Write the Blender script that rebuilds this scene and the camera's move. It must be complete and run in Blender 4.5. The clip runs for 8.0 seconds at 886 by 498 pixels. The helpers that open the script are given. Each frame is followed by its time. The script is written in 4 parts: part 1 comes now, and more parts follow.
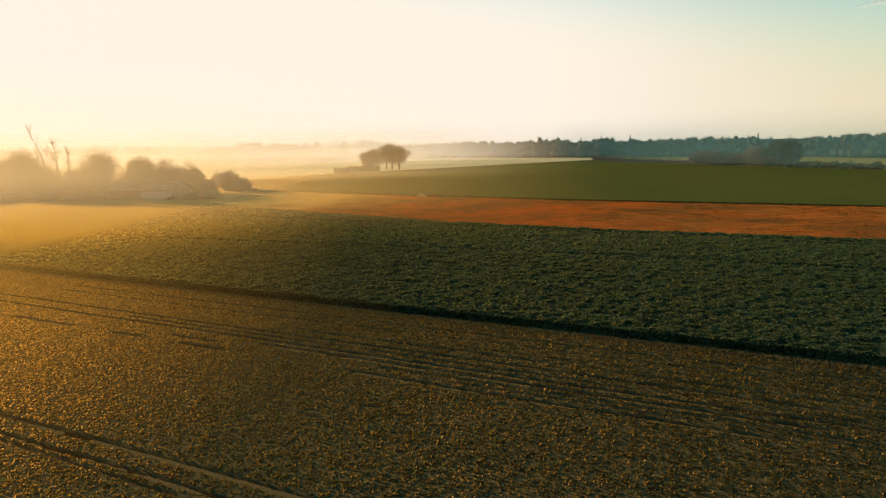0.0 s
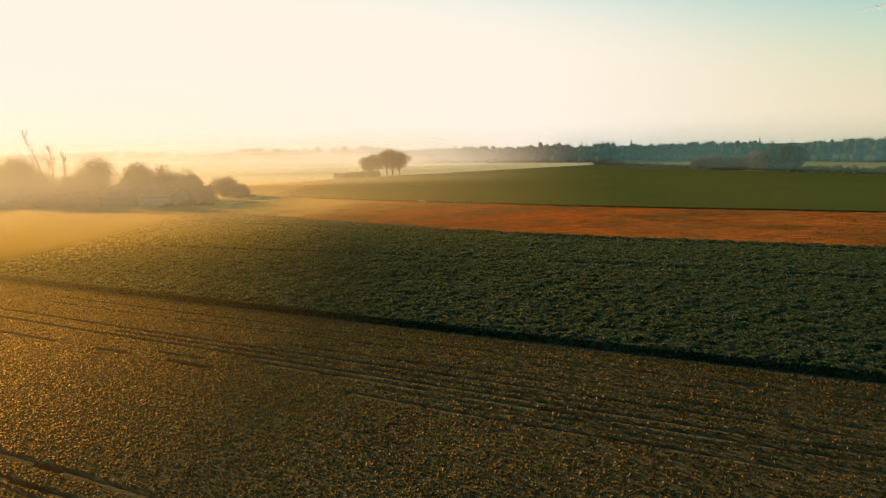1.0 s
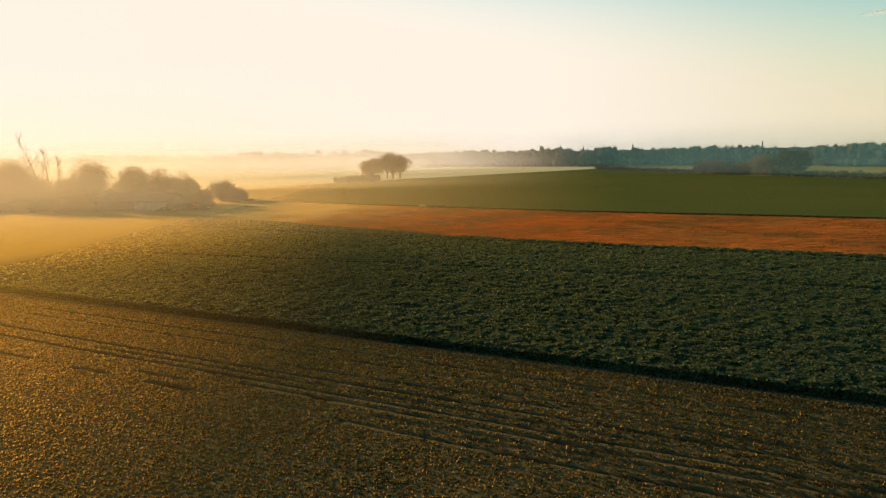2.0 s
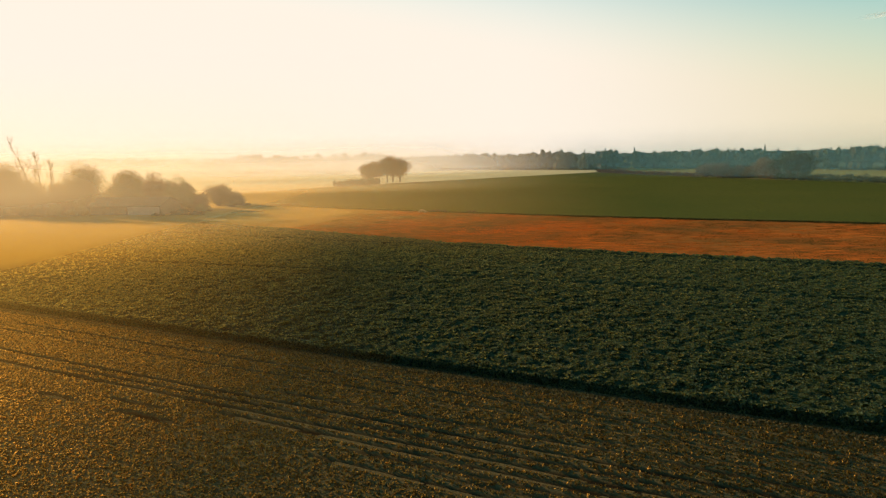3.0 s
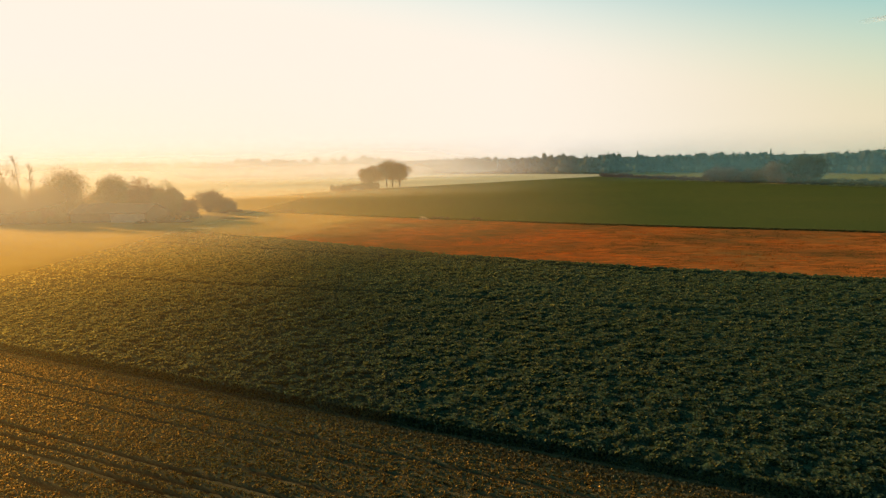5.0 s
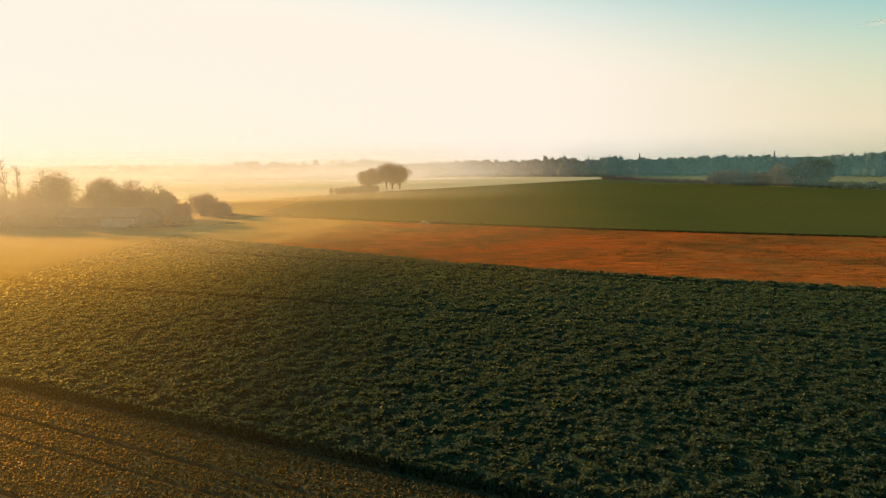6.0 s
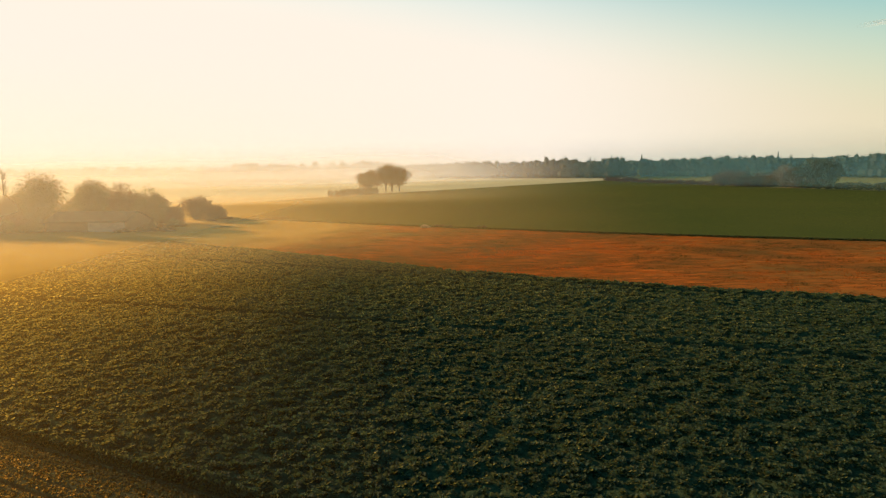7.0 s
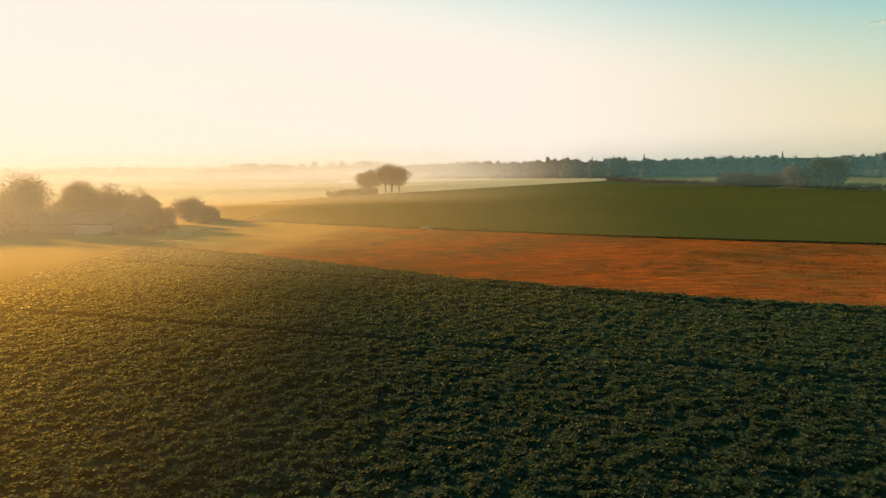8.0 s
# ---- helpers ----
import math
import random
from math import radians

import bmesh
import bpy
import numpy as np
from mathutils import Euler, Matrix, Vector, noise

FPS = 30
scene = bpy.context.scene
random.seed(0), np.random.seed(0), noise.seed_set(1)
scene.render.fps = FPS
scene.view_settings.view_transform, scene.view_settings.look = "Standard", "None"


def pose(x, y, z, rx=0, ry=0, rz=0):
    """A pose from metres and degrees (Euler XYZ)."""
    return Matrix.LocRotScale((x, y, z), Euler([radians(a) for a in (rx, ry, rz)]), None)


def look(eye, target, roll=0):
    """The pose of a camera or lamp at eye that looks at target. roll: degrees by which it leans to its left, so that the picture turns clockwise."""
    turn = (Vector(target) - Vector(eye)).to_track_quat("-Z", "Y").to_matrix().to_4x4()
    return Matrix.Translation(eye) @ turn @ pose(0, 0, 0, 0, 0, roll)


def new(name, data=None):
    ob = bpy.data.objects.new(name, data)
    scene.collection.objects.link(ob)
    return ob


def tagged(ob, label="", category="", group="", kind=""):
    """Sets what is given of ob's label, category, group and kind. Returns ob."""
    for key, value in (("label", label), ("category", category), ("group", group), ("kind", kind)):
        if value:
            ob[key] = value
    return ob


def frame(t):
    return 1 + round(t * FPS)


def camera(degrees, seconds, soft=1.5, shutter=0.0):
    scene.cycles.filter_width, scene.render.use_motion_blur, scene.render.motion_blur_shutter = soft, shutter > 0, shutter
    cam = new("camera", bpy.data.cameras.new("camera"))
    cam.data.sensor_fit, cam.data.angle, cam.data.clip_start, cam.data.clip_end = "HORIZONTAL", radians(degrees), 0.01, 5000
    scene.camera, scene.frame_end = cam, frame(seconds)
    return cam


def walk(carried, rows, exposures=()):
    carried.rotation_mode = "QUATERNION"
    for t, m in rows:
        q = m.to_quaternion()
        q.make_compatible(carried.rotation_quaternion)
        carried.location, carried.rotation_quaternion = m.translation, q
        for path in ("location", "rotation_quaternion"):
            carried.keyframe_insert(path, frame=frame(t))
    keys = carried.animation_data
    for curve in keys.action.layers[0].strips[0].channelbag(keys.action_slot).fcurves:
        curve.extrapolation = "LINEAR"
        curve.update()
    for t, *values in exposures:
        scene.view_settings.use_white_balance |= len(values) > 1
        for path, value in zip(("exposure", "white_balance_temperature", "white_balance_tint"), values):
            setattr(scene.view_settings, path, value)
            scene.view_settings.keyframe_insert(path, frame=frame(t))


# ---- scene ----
cam = camera(73.0, 8.0, soft=1.2)
PATH = [
    (0, (-0.061, 0.326, 16.821), (-0.068, 2.296, 16.479), -1.1),
    (0.5, (-0.064, 1.585, 16.89), (-0.073, 3.557, 16.557), -1.1),
    (1, (-0.044, 3.096, 16.94), (-0.053, 5.069, 16.614), -1.2),
    (1.5, (-0.107, 4.86, 16.982), (-0.117, 6.835, 16.662), -1.1),
    (3, (-0.311, 11.225, 17.204), (-0.322, 13.201, 16.9), -1.1),
    (3.5, (-0.498, 13.723, 17.2), (-0.508, 15.701, 16.901), -1.1),
    (4, (-0.697, 16.243, 17.231), (-0.707, 18.221, 16.935), -1.1),
    (4.5, (-0.848, 18.917, 17.329), (-0.858, 20.895, 17.034), -1.1),
    (6, (-1.587, 27.886, 17.218), (-1.596, 29.866, 16.935), -1.1),
    (6.5, (-1.774, 31.002, 17.185), (-1.784, 32.982, 16.905), -1.1),
    (7, (-1.905, 34.141, 17.184), (-1.914, 36.122, 16.906), -1.2),
    (7.5, (-1.98, 37.318, 17.194), (-1.991, 39.299, 16.917), -1.2),
    (8, (-2.087, 40.577, 17.179), (-2.097, 42.557, 16.901), -1.2),
]
walk(cam, [(t, look(eye, goal, roll)) for t, eye, goal, roll in PATH], [(0.0, 1.2)])

# ---- light ----
SUN_YAW, SUN_UP = 56.0, 12.5          # degrees to the left of north (+y), and above the horizon
sun_way = Vector((-math.sin(radians(SUN_YAW)) * math.cos(radians(SUN_UP)), math.cos(radians(SUN_YAW)) * math.cos(radians(SUN_UP)), math.sin(radians(SUN_UP))))
sun = new("sun", bpy.data.lights.new("sun", "SUN"))
sun.data.energy, sun.data.angle, sun.data.color = 5.0, radians(0.6), (1.0, 0.62, 0.29)
sun.matrix_world = look(sun_way * 500, (0, 0, 0))

world = bpy.data.worlds.new("sky")
scene.world = world
world.use_nodes = True
wn, wl = world.node_tree.nodes, world.node_tree.links
sky = wn.new("ShaderNodeTexSky")
sky.sky_type, sky.sun_disc = "NISHITA", False
sky.sun_elevation, sky.sun_rotation = radians(SUN_UP), radians(-SUN_YAW)
sky.air_density, sky.dust_density, sky.ozone_density, sky.altitude = 1.0, 1.0, 1.0, 20
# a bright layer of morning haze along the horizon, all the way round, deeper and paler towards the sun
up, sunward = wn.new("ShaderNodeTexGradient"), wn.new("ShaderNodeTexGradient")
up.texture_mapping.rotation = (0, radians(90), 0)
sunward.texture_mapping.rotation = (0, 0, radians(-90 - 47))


def sky_math(kind, a, b):
    q = wn.new("ShaderNodeMath")
    q.operation = kind
    for sock, val in zip(q.inputs, (a, b)):
        if isinstance(val, float):
            sock.default_value = val
        else:
            wl.new(val, sock)
    return q.outputs[0]


def sky_ramp(fac, stops):
    r = wn.new("ShaderNodeValToRGB")
    r.color_ramp.interpolation = "EASE"
    for e, (at, col) in zip((r.color_ramp.elements[0], r.color_ramp.elements[1]), stops):
        e.position, e.color = at, (*col, 1)
    wl.new(fac, r.inputs["Fac"])
    return r.outputs["Color"]


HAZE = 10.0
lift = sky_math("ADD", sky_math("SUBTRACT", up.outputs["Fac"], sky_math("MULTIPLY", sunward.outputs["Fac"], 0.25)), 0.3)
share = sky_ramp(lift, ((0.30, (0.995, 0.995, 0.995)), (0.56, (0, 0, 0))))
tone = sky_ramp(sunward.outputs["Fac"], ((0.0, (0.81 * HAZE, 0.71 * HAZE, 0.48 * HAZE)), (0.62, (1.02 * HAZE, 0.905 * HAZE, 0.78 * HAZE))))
clear = wn.new("ShaderNodeMix")
clear.data_type, clear.blend_type = "RGBA", "MULTIPLY"
clear.inputs["Factor"].default_value = 1.0
clear.inputs["B"].default_value = (1.05, 2.15, 1.9, 1)
wl.new(sky.outputs[0], clear.inputs["A"])
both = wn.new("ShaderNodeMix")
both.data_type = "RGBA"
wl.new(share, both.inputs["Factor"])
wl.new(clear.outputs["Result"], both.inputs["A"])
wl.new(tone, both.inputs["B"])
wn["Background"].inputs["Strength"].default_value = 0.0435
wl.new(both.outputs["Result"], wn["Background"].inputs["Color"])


# ---- materials ----
def material(name, rough=0.8, spec=0.3, translucent=0.0):
    """A new material: its nodes, links and main shader. translucent: the share of light that leaves let through."""
    m = bpy.data.materials.new(name)
    m.use_nodes = True
    n, l = m.node_tree.nodes, m.node_tree.links
    p = n["Principled BSDF"]
    p.inputs["Roughness"].default_value = rough
    p.inputs["Specular IOR Level"].default_value = spec
    return m, n, l, p


def ramp(n, l, fac, stops):
    r = n.new("ShaderNodeValToRGB")
    while len(r.color_ramp.elements) < len(stops):
        r.color_ramp.elements.new(0.5)
    for e, (at, col) in zip(r.color_ramp.elements, stops):
        e.position, e.color = at, (*col, 1)
    l.new(fac, r.inputs["Fac"])
    return r.outputs["Color"]


def noise_tex(n, l, scale, detail=4.0, stretch=None, rough=0.6):
    c = n.new("ShaderNodeTexCoord")
    t = n.new("ShaderNodeTexNoise")
    t.inputs["Scale"].default_value, t.inputs["Detail"].default_value, t.inputs["Roughness"].default_value = scale, detail, rough
    vec = c.outputs["Object"]
    if stretch:
        mp = n.new("ShaderNodeMapping")
        mp.inputs["Scale"].default_value = stretch[:3]
        mp.inputs["Rotation"].default_value = (0, 0, radians(stretch[3]))
        l.new(vec, mp.inputs["Vector"])
        vec = mp.outputs["Vector"]
    l.new(vec, t.inputs["Vector"])
    return t.outputs["Fac"]


def mix(n, l, fac, a, b, mode="MIX"):
    x = n.new("ShaderNodeMix")
    x.data_type, x.blend_type = "RGBA", mode
    for sock, val in ((x.inputs["Factor"], fac), (x.inputs["A"], a), (x.inputs["B"], b)):
        if hasattr(val, "links"):
            l.new(val, sock)
        elif isinstance(val, tuple):
            sock.default_value = (*val, 1)
        else:
            sock.default_value = val
    return x.outputs["Result"]


def bump(n, l, p, height, strength, distance):
    b = n.new("ShaderNodeBump")
    b.inputs["Strength"].default_value, b.inputs["Distance"].default_value = strength, distance
    l.new(height, b.inputs["Height"])
    l.new(b.outputs["Normal"], p.inputs["Normal"])


def field_material(name, dark, light, stain, fine=6.0, broad=0.06, rough=0.6, spec=0.4, relief=0.1, stretch=None, bare=None, waxy=0.0, wax=(0.9, 0.5, 0.15), sheen=0.0, sheen_tint=(0.9, 0.75, 0.35), rough_wax=False, span=(0.3, 0.7)):
    """Ground under plants: fine grain between two colours, broad stains, and bare soil where the mesh says so."""
    m, n, l, p = material(name, rough, spec)
    f = noise_tex(n, l, fine, 6.0, stretch, 0.7)
    b = noise_tex(n, l, broad, 5.0)
    col = ramp(n, l, f, [(span[0], dark), (span[1], light)])
    k = ramp(n, l, b, [(0.42, (0, 0, 0)), (0.68, (1, 1, 1))])
    col = mix(n, l, k, col, stain)
    if bare:
        a = n.new("ShaderNodeAttribute")
        a.attribute_name = "bare"
        col = mix(n, l, a.outputs["Fac"], col, bare)
    l.new(col, p.inputs["Base Color"])
    bump(n, l, p, f, 1.0, relief)
    p.inputs["Sheen Weight"].default_value, p.inputs["Sheen Roughness"].default_value, p.inputs["Sheen Tint"].default_value = sheen, 0.6, (*sheen_tint, 1)
    if waxy:                                           # the sheen of many waxy blades seen against low sun
        g, s = n.new("ShaderNodeBsdfGlossy"), n.new("ShaderNodeMixShader")
        g.inputs["Color"].default_value, g.inputs["Roughness"].default_value = (*wax, 1), 0.52
        s.inputs["Fac"].default_value = waxy
        if rough_wax:
            l.new(p.inputs["Normal"].links[0].from_socket, g.inputs["Normal"])
        if bare:
            mr = n.new("ShaderNodeMapRange")
            mr.inputs["To Min"].default_value, mr.inputs["To Max"].default_value = waxy, 0.0
            l.new(a.outputs["Fac"], mr.inputs["Value"])
            l.new(mr.outputs["Result"], s.inputs["Fac"])
        l.new(p.outputs[0], s.inputs[1])
        l.new(g.outputs[0], s.inputs[2])
        l.new(s.outputs[0], n["Material Output"].inputs["Surface"])
    return m


def leaf_material(name, a, b, c, through_share=0.35, rough=0.75, spec=0.15, by_tree=False, forward=0.22, glow=(4.5, 3.2, 1.2)):
    """Leaves or blades: each piece its own tone, part of the light passing through."""
    m, n, l, p = material(name, rough, spec)
    g = n.new("ShaderNodeNewGeometry")
    o = n.new("ShaderNodeObjectInfo")
    tone = g.outputs["Random Per Island"]
    if by_tree:
        at = n.new("ShaderNodeAttribute")
        at.attribute_name = "tone"
        tone = at.outputs["Fac"]
    col = ramp(n, l, tone, [(0.0, a), (0.5, b), (1.0, c)])
    h = n.new("ShaderNodeHueSaturation")
    mr = n.new("ShaderNodeMapRange")
    mr.inputs["To Min"].default_value, mr.inputs["To Max"].default_value = 0.8, 1.2
    l.new(o.outputs["Random"], mr.inputs["Value"])
    l.new(mr.outputs["Result"], h.inputs["Value"])
    l.new(col, h.inputs["Color"])
    col = h.outputs["Color"]
    l.new(col, p.inputs["Base Color"])
    t = n.new("ShaderNodeBsdfTranslucent")
    l.new(mix(n, l, 1.0, col, (1.0, 1.1, 0.8), "MULTIPLY"), t.inputs["Color"])
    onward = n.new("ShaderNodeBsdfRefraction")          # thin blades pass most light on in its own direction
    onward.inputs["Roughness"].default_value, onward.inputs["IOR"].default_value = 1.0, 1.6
    # glow puts golden backlight into this tint, far above the leaf's own colour
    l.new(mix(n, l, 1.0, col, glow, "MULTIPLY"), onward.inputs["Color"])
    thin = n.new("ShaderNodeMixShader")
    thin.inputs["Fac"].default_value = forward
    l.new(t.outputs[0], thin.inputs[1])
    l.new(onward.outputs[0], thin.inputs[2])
    s = n.new("ShaderNodeMixShader")
    s.inputs["Fac"].default_value = through_share
    l.new(p.outputs[0], s.inputs[1])
    l.new(thin.outputs[0], s.inputs[2])
    l.new(s.outputs[0], n["Material Output"].inputs["Surface"])
    return m


def plain_material(name, a, b, scale=3.0, rough=0.8, spec=0.3, relief=0.02, stretch=None):
    m, n, l, p = material(name, rough, spec)
    f = noise_tex(n, l, scale, 6.0, stretch)
    l.new(ramp(n, l, f, [(0.3, a), (0.7, b)]), p.inputs["Base Color"])
    bump(n, l, p, f, 0.6, relief)
    return m


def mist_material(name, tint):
    """Thin mist as a sheet: lets most light pass and scatters the rest onward in a set tint."""
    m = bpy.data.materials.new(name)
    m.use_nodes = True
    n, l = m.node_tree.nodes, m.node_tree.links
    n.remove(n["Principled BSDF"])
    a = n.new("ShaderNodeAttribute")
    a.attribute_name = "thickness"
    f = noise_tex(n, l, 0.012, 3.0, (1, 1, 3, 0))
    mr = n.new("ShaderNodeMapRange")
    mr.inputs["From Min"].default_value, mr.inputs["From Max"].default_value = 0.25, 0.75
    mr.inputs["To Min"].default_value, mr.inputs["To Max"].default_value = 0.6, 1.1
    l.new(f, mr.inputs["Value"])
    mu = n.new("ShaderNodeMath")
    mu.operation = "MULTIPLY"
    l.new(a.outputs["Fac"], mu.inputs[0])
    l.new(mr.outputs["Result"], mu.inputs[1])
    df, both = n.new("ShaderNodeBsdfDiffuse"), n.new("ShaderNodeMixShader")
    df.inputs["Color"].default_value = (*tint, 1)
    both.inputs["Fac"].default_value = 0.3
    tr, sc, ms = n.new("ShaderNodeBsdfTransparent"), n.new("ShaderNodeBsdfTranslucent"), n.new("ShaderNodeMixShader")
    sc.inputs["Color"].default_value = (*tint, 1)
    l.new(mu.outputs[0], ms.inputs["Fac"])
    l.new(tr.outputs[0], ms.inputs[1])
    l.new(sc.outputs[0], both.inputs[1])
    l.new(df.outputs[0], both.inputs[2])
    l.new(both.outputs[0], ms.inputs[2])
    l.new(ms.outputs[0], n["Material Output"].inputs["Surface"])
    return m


M_GROUND = field_material("meadow_ground", (0.10, 0.11, 0.035), (0.20, 0.18, 0.06), (0.24, 0.20, 0.08), fine=0.5, broad=0.008, relief=0.2, rough=0.9, spec=0.0)
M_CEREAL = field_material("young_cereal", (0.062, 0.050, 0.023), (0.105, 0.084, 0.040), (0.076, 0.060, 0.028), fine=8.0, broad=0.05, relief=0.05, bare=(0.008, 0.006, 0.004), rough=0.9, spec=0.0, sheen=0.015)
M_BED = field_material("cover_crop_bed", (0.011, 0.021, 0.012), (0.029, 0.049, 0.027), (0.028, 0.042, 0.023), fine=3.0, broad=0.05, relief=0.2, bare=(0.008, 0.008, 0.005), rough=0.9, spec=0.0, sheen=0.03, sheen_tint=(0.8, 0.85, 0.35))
M_RUST = field_material("rust_grass", (0.090, 0.038, 0.012), (0.41, 0.092, 0.013), (0.085, 0.054, 0.018), fine=0.45, broad=0.05, relief=0.4, stretch=(0.35, 2.2, 1, 24.5), bare=(0.44, 0.24, 0.06), rough=0.9, spec=0.0, waxy=0.06, wax=(0.95, 0.36, 0.085), rough_wax=True, span=(0.38, 0.62))
M_GREEN = field_material("winter_grass", (0.025, 0.042, 0.012), (0.037, 0.056, 0.016), (0.046, 0.057, 0.016), fine=0.8, broad=0.012, relief=0.05, stretch=(0.4, 2.5, 1, 24.5), rough=0.9, spec=0.0, waxy=0.04, wax=(0.9, 0.66, 0.16))
M_STRAW = field_material("straw_grass", (0.38, 0.25, 0.085), (0.50, 0.34, 0.12), (0.37, 0.25, 0.09), fine=0.6, broad=0.03, relief=0.12, rough=0.9, spec=0.0, waxy=0.10, wax=(0.9, 0.58, 0.2))
M_PALE = field_material("pale_meadow", (0.36, 0.33, 0.20), (0.48, 0.44, 0.28), (0.36, 0.34, 0.2), fine=0.6, broad=0.01, relief=0.12, rough=0.9, spec=0.0, waxy=0.10, wax=(0.9, 0.62, 0.28))
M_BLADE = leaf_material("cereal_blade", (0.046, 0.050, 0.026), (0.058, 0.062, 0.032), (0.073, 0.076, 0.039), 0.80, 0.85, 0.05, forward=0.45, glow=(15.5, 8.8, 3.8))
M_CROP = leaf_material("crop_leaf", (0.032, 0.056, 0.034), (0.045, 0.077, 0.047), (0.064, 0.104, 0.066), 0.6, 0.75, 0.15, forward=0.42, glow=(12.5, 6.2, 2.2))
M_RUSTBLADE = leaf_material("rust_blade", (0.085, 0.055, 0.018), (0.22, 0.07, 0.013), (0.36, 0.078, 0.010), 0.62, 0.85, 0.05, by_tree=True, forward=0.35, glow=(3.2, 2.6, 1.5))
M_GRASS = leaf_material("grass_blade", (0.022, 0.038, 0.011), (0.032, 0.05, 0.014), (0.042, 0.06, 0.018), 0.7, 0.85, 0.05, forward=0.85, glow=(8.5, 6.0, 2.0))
M_VERGE = leaf_material("verge_grass", (0.03, 0.04, 0.012), (0.05, 0.06, 0.018), (0.10, 0.09, 0.03), 0.3)
M_OAK = leaf_material("oak_leaf", (0.06, 0.03, 0.012), (0.10, 0.05, 0.02), (0.14, 0.08, 0.03), 0.3, 0.7)
M_OLIVE = leaf_material("olive_leaf", (0.045, 0.045, 0.014), (0.08, 0.07, 0.022), (0.13, 0.10, 0.035), 0.3, 0.7)
M_DARK = leaf_material("dark_leaf", (0.014, 0.026, 0.014), (0.025, 0.04, 0.02), (0.045, 0.05, 0.024), 0.2, 0.7)
M_RUSTLEAF = leaf_material("rust_leaf", (0.06, 0.045, 0.033), (0.10, 0.07, 0.05), (0.14, 0.10, 0.07), 0.3, 0.7)
M_WOOD_DARK = leaf_material("wood_leaf", (0.016, 0.034, 0.022), (0.026, 0.046, 0.028), (0.05, 0.05, 0.03), 0.2, 0.8, by_tree=True)
M_WOOD_OLIVE = leaf_material("treeline_leaf", (0.03, 0.036, 0.018), (0.06, 0.06, 0.025), (0.11, 0.085, 0.04), 0.2, 0.8, by_tree=True)
M_BARK = plain_material("bark", (0.045, 0.032, 0.022), (0.10, 0.075, 0.05), 4.0, 0.9, 0.2, 0.03, (4, 4, 0.6, 0))
M_ROOF = plain_material("weathered_roof", (0.025, 0.022, 0.02), (0.055, 0.046, 0.038), 1.5, 0.95, 0.1, 0.02)
M_SHEET = plain_material("pale_sheeting", (0.14, 0.15, 0.14), (0.22, 0.23, 0.21), 0.8, 0.5, 0.4, 0.01)
M_BOARD = plain_material("dark_board", (0.04, 0.03, 0.022), (0.09, 0.07, 0.05), 2.0, 0.85, 0.2, 0.01, (6, 6, 0.5, 0))
M_WOOD = plain_material("grey_fence_wood", (0.10, 0.08, 0.06), (0.20, 0.165, 0.12), 6.0, 0.9, 0.2, 0.01)
M_SAND = plain_material("pale_sand", (0.56, 0.39, 0.18), (0.7, 0.51, 0.26), 1.5, 0.9, 0.2, 0.04)
M_EARTH = plain_material("dark_earth", (0.05, 0.034, 0.02), (0.11, 0.075, 0.045), 3.0, 0.95, 0.2, 0.06)
M_STONE = plain_material("pale_stone", (0.24, 0.16, 0.09), (0.40, 0.29, 0.17), 3.0, 0.9, 0.2, 0.04)
M_CLOUD = mist_material("white_cloud", (1.0, 1.0, 1.0))
# gold and blue tints paint the lit haze's colour into the sheets
M_MIST, M_PALEMIST, M_BLUE = mist_material("golden_haze", (0.90, 0.80, 0.58)), mist_material("pale_mist", (0.58, 0.64, 0.76)), mist_material("blue_haze", (0.32, 0.58, 0.62))



def glare_material(name, tint):
    """A sheet that paints the sun's glare over the ground; it takes the light as if it faced the sun."""
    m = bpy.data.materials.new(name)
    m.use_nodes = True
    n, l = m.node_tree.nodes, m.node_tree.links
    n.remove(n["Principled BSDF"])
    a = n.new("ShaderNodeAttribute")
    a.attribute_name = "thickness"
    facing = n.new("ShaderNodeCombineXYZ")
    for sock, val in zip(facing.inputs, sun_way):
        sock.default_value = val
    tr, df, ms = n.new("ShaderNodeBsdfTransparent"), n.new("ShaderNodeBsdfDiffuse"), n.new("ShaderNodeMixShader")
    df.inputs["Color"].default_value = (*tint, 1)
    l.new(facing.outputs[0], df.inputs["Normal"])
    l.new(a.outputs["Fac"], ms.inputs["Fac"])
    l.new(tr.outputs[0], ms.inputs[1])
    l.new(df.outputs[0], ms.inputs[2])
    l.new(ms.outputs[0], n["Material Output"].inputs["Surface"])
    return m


# tint holds the low sun's golden glare
M_AMBER = glare_material("amber_glare", (0.74, 0.49, 0.13))

# ---- mesh helpers ----
rng = np.random.default_rng(7)
TURN = radians(-24.5)                  # the fields' rows run this way
ALONG, ACROSS = np.array((math.cos(TURN), math.sin(TURN))), np.array((-math.sin(TURN), math.cos(TURN)))


def to_xy(u, v):
    return u * ALONG[0] + v * ACROSS[0], u * ALONG[1] + v * ACROSS[1]


LATTICE = rng.random((256, 256))


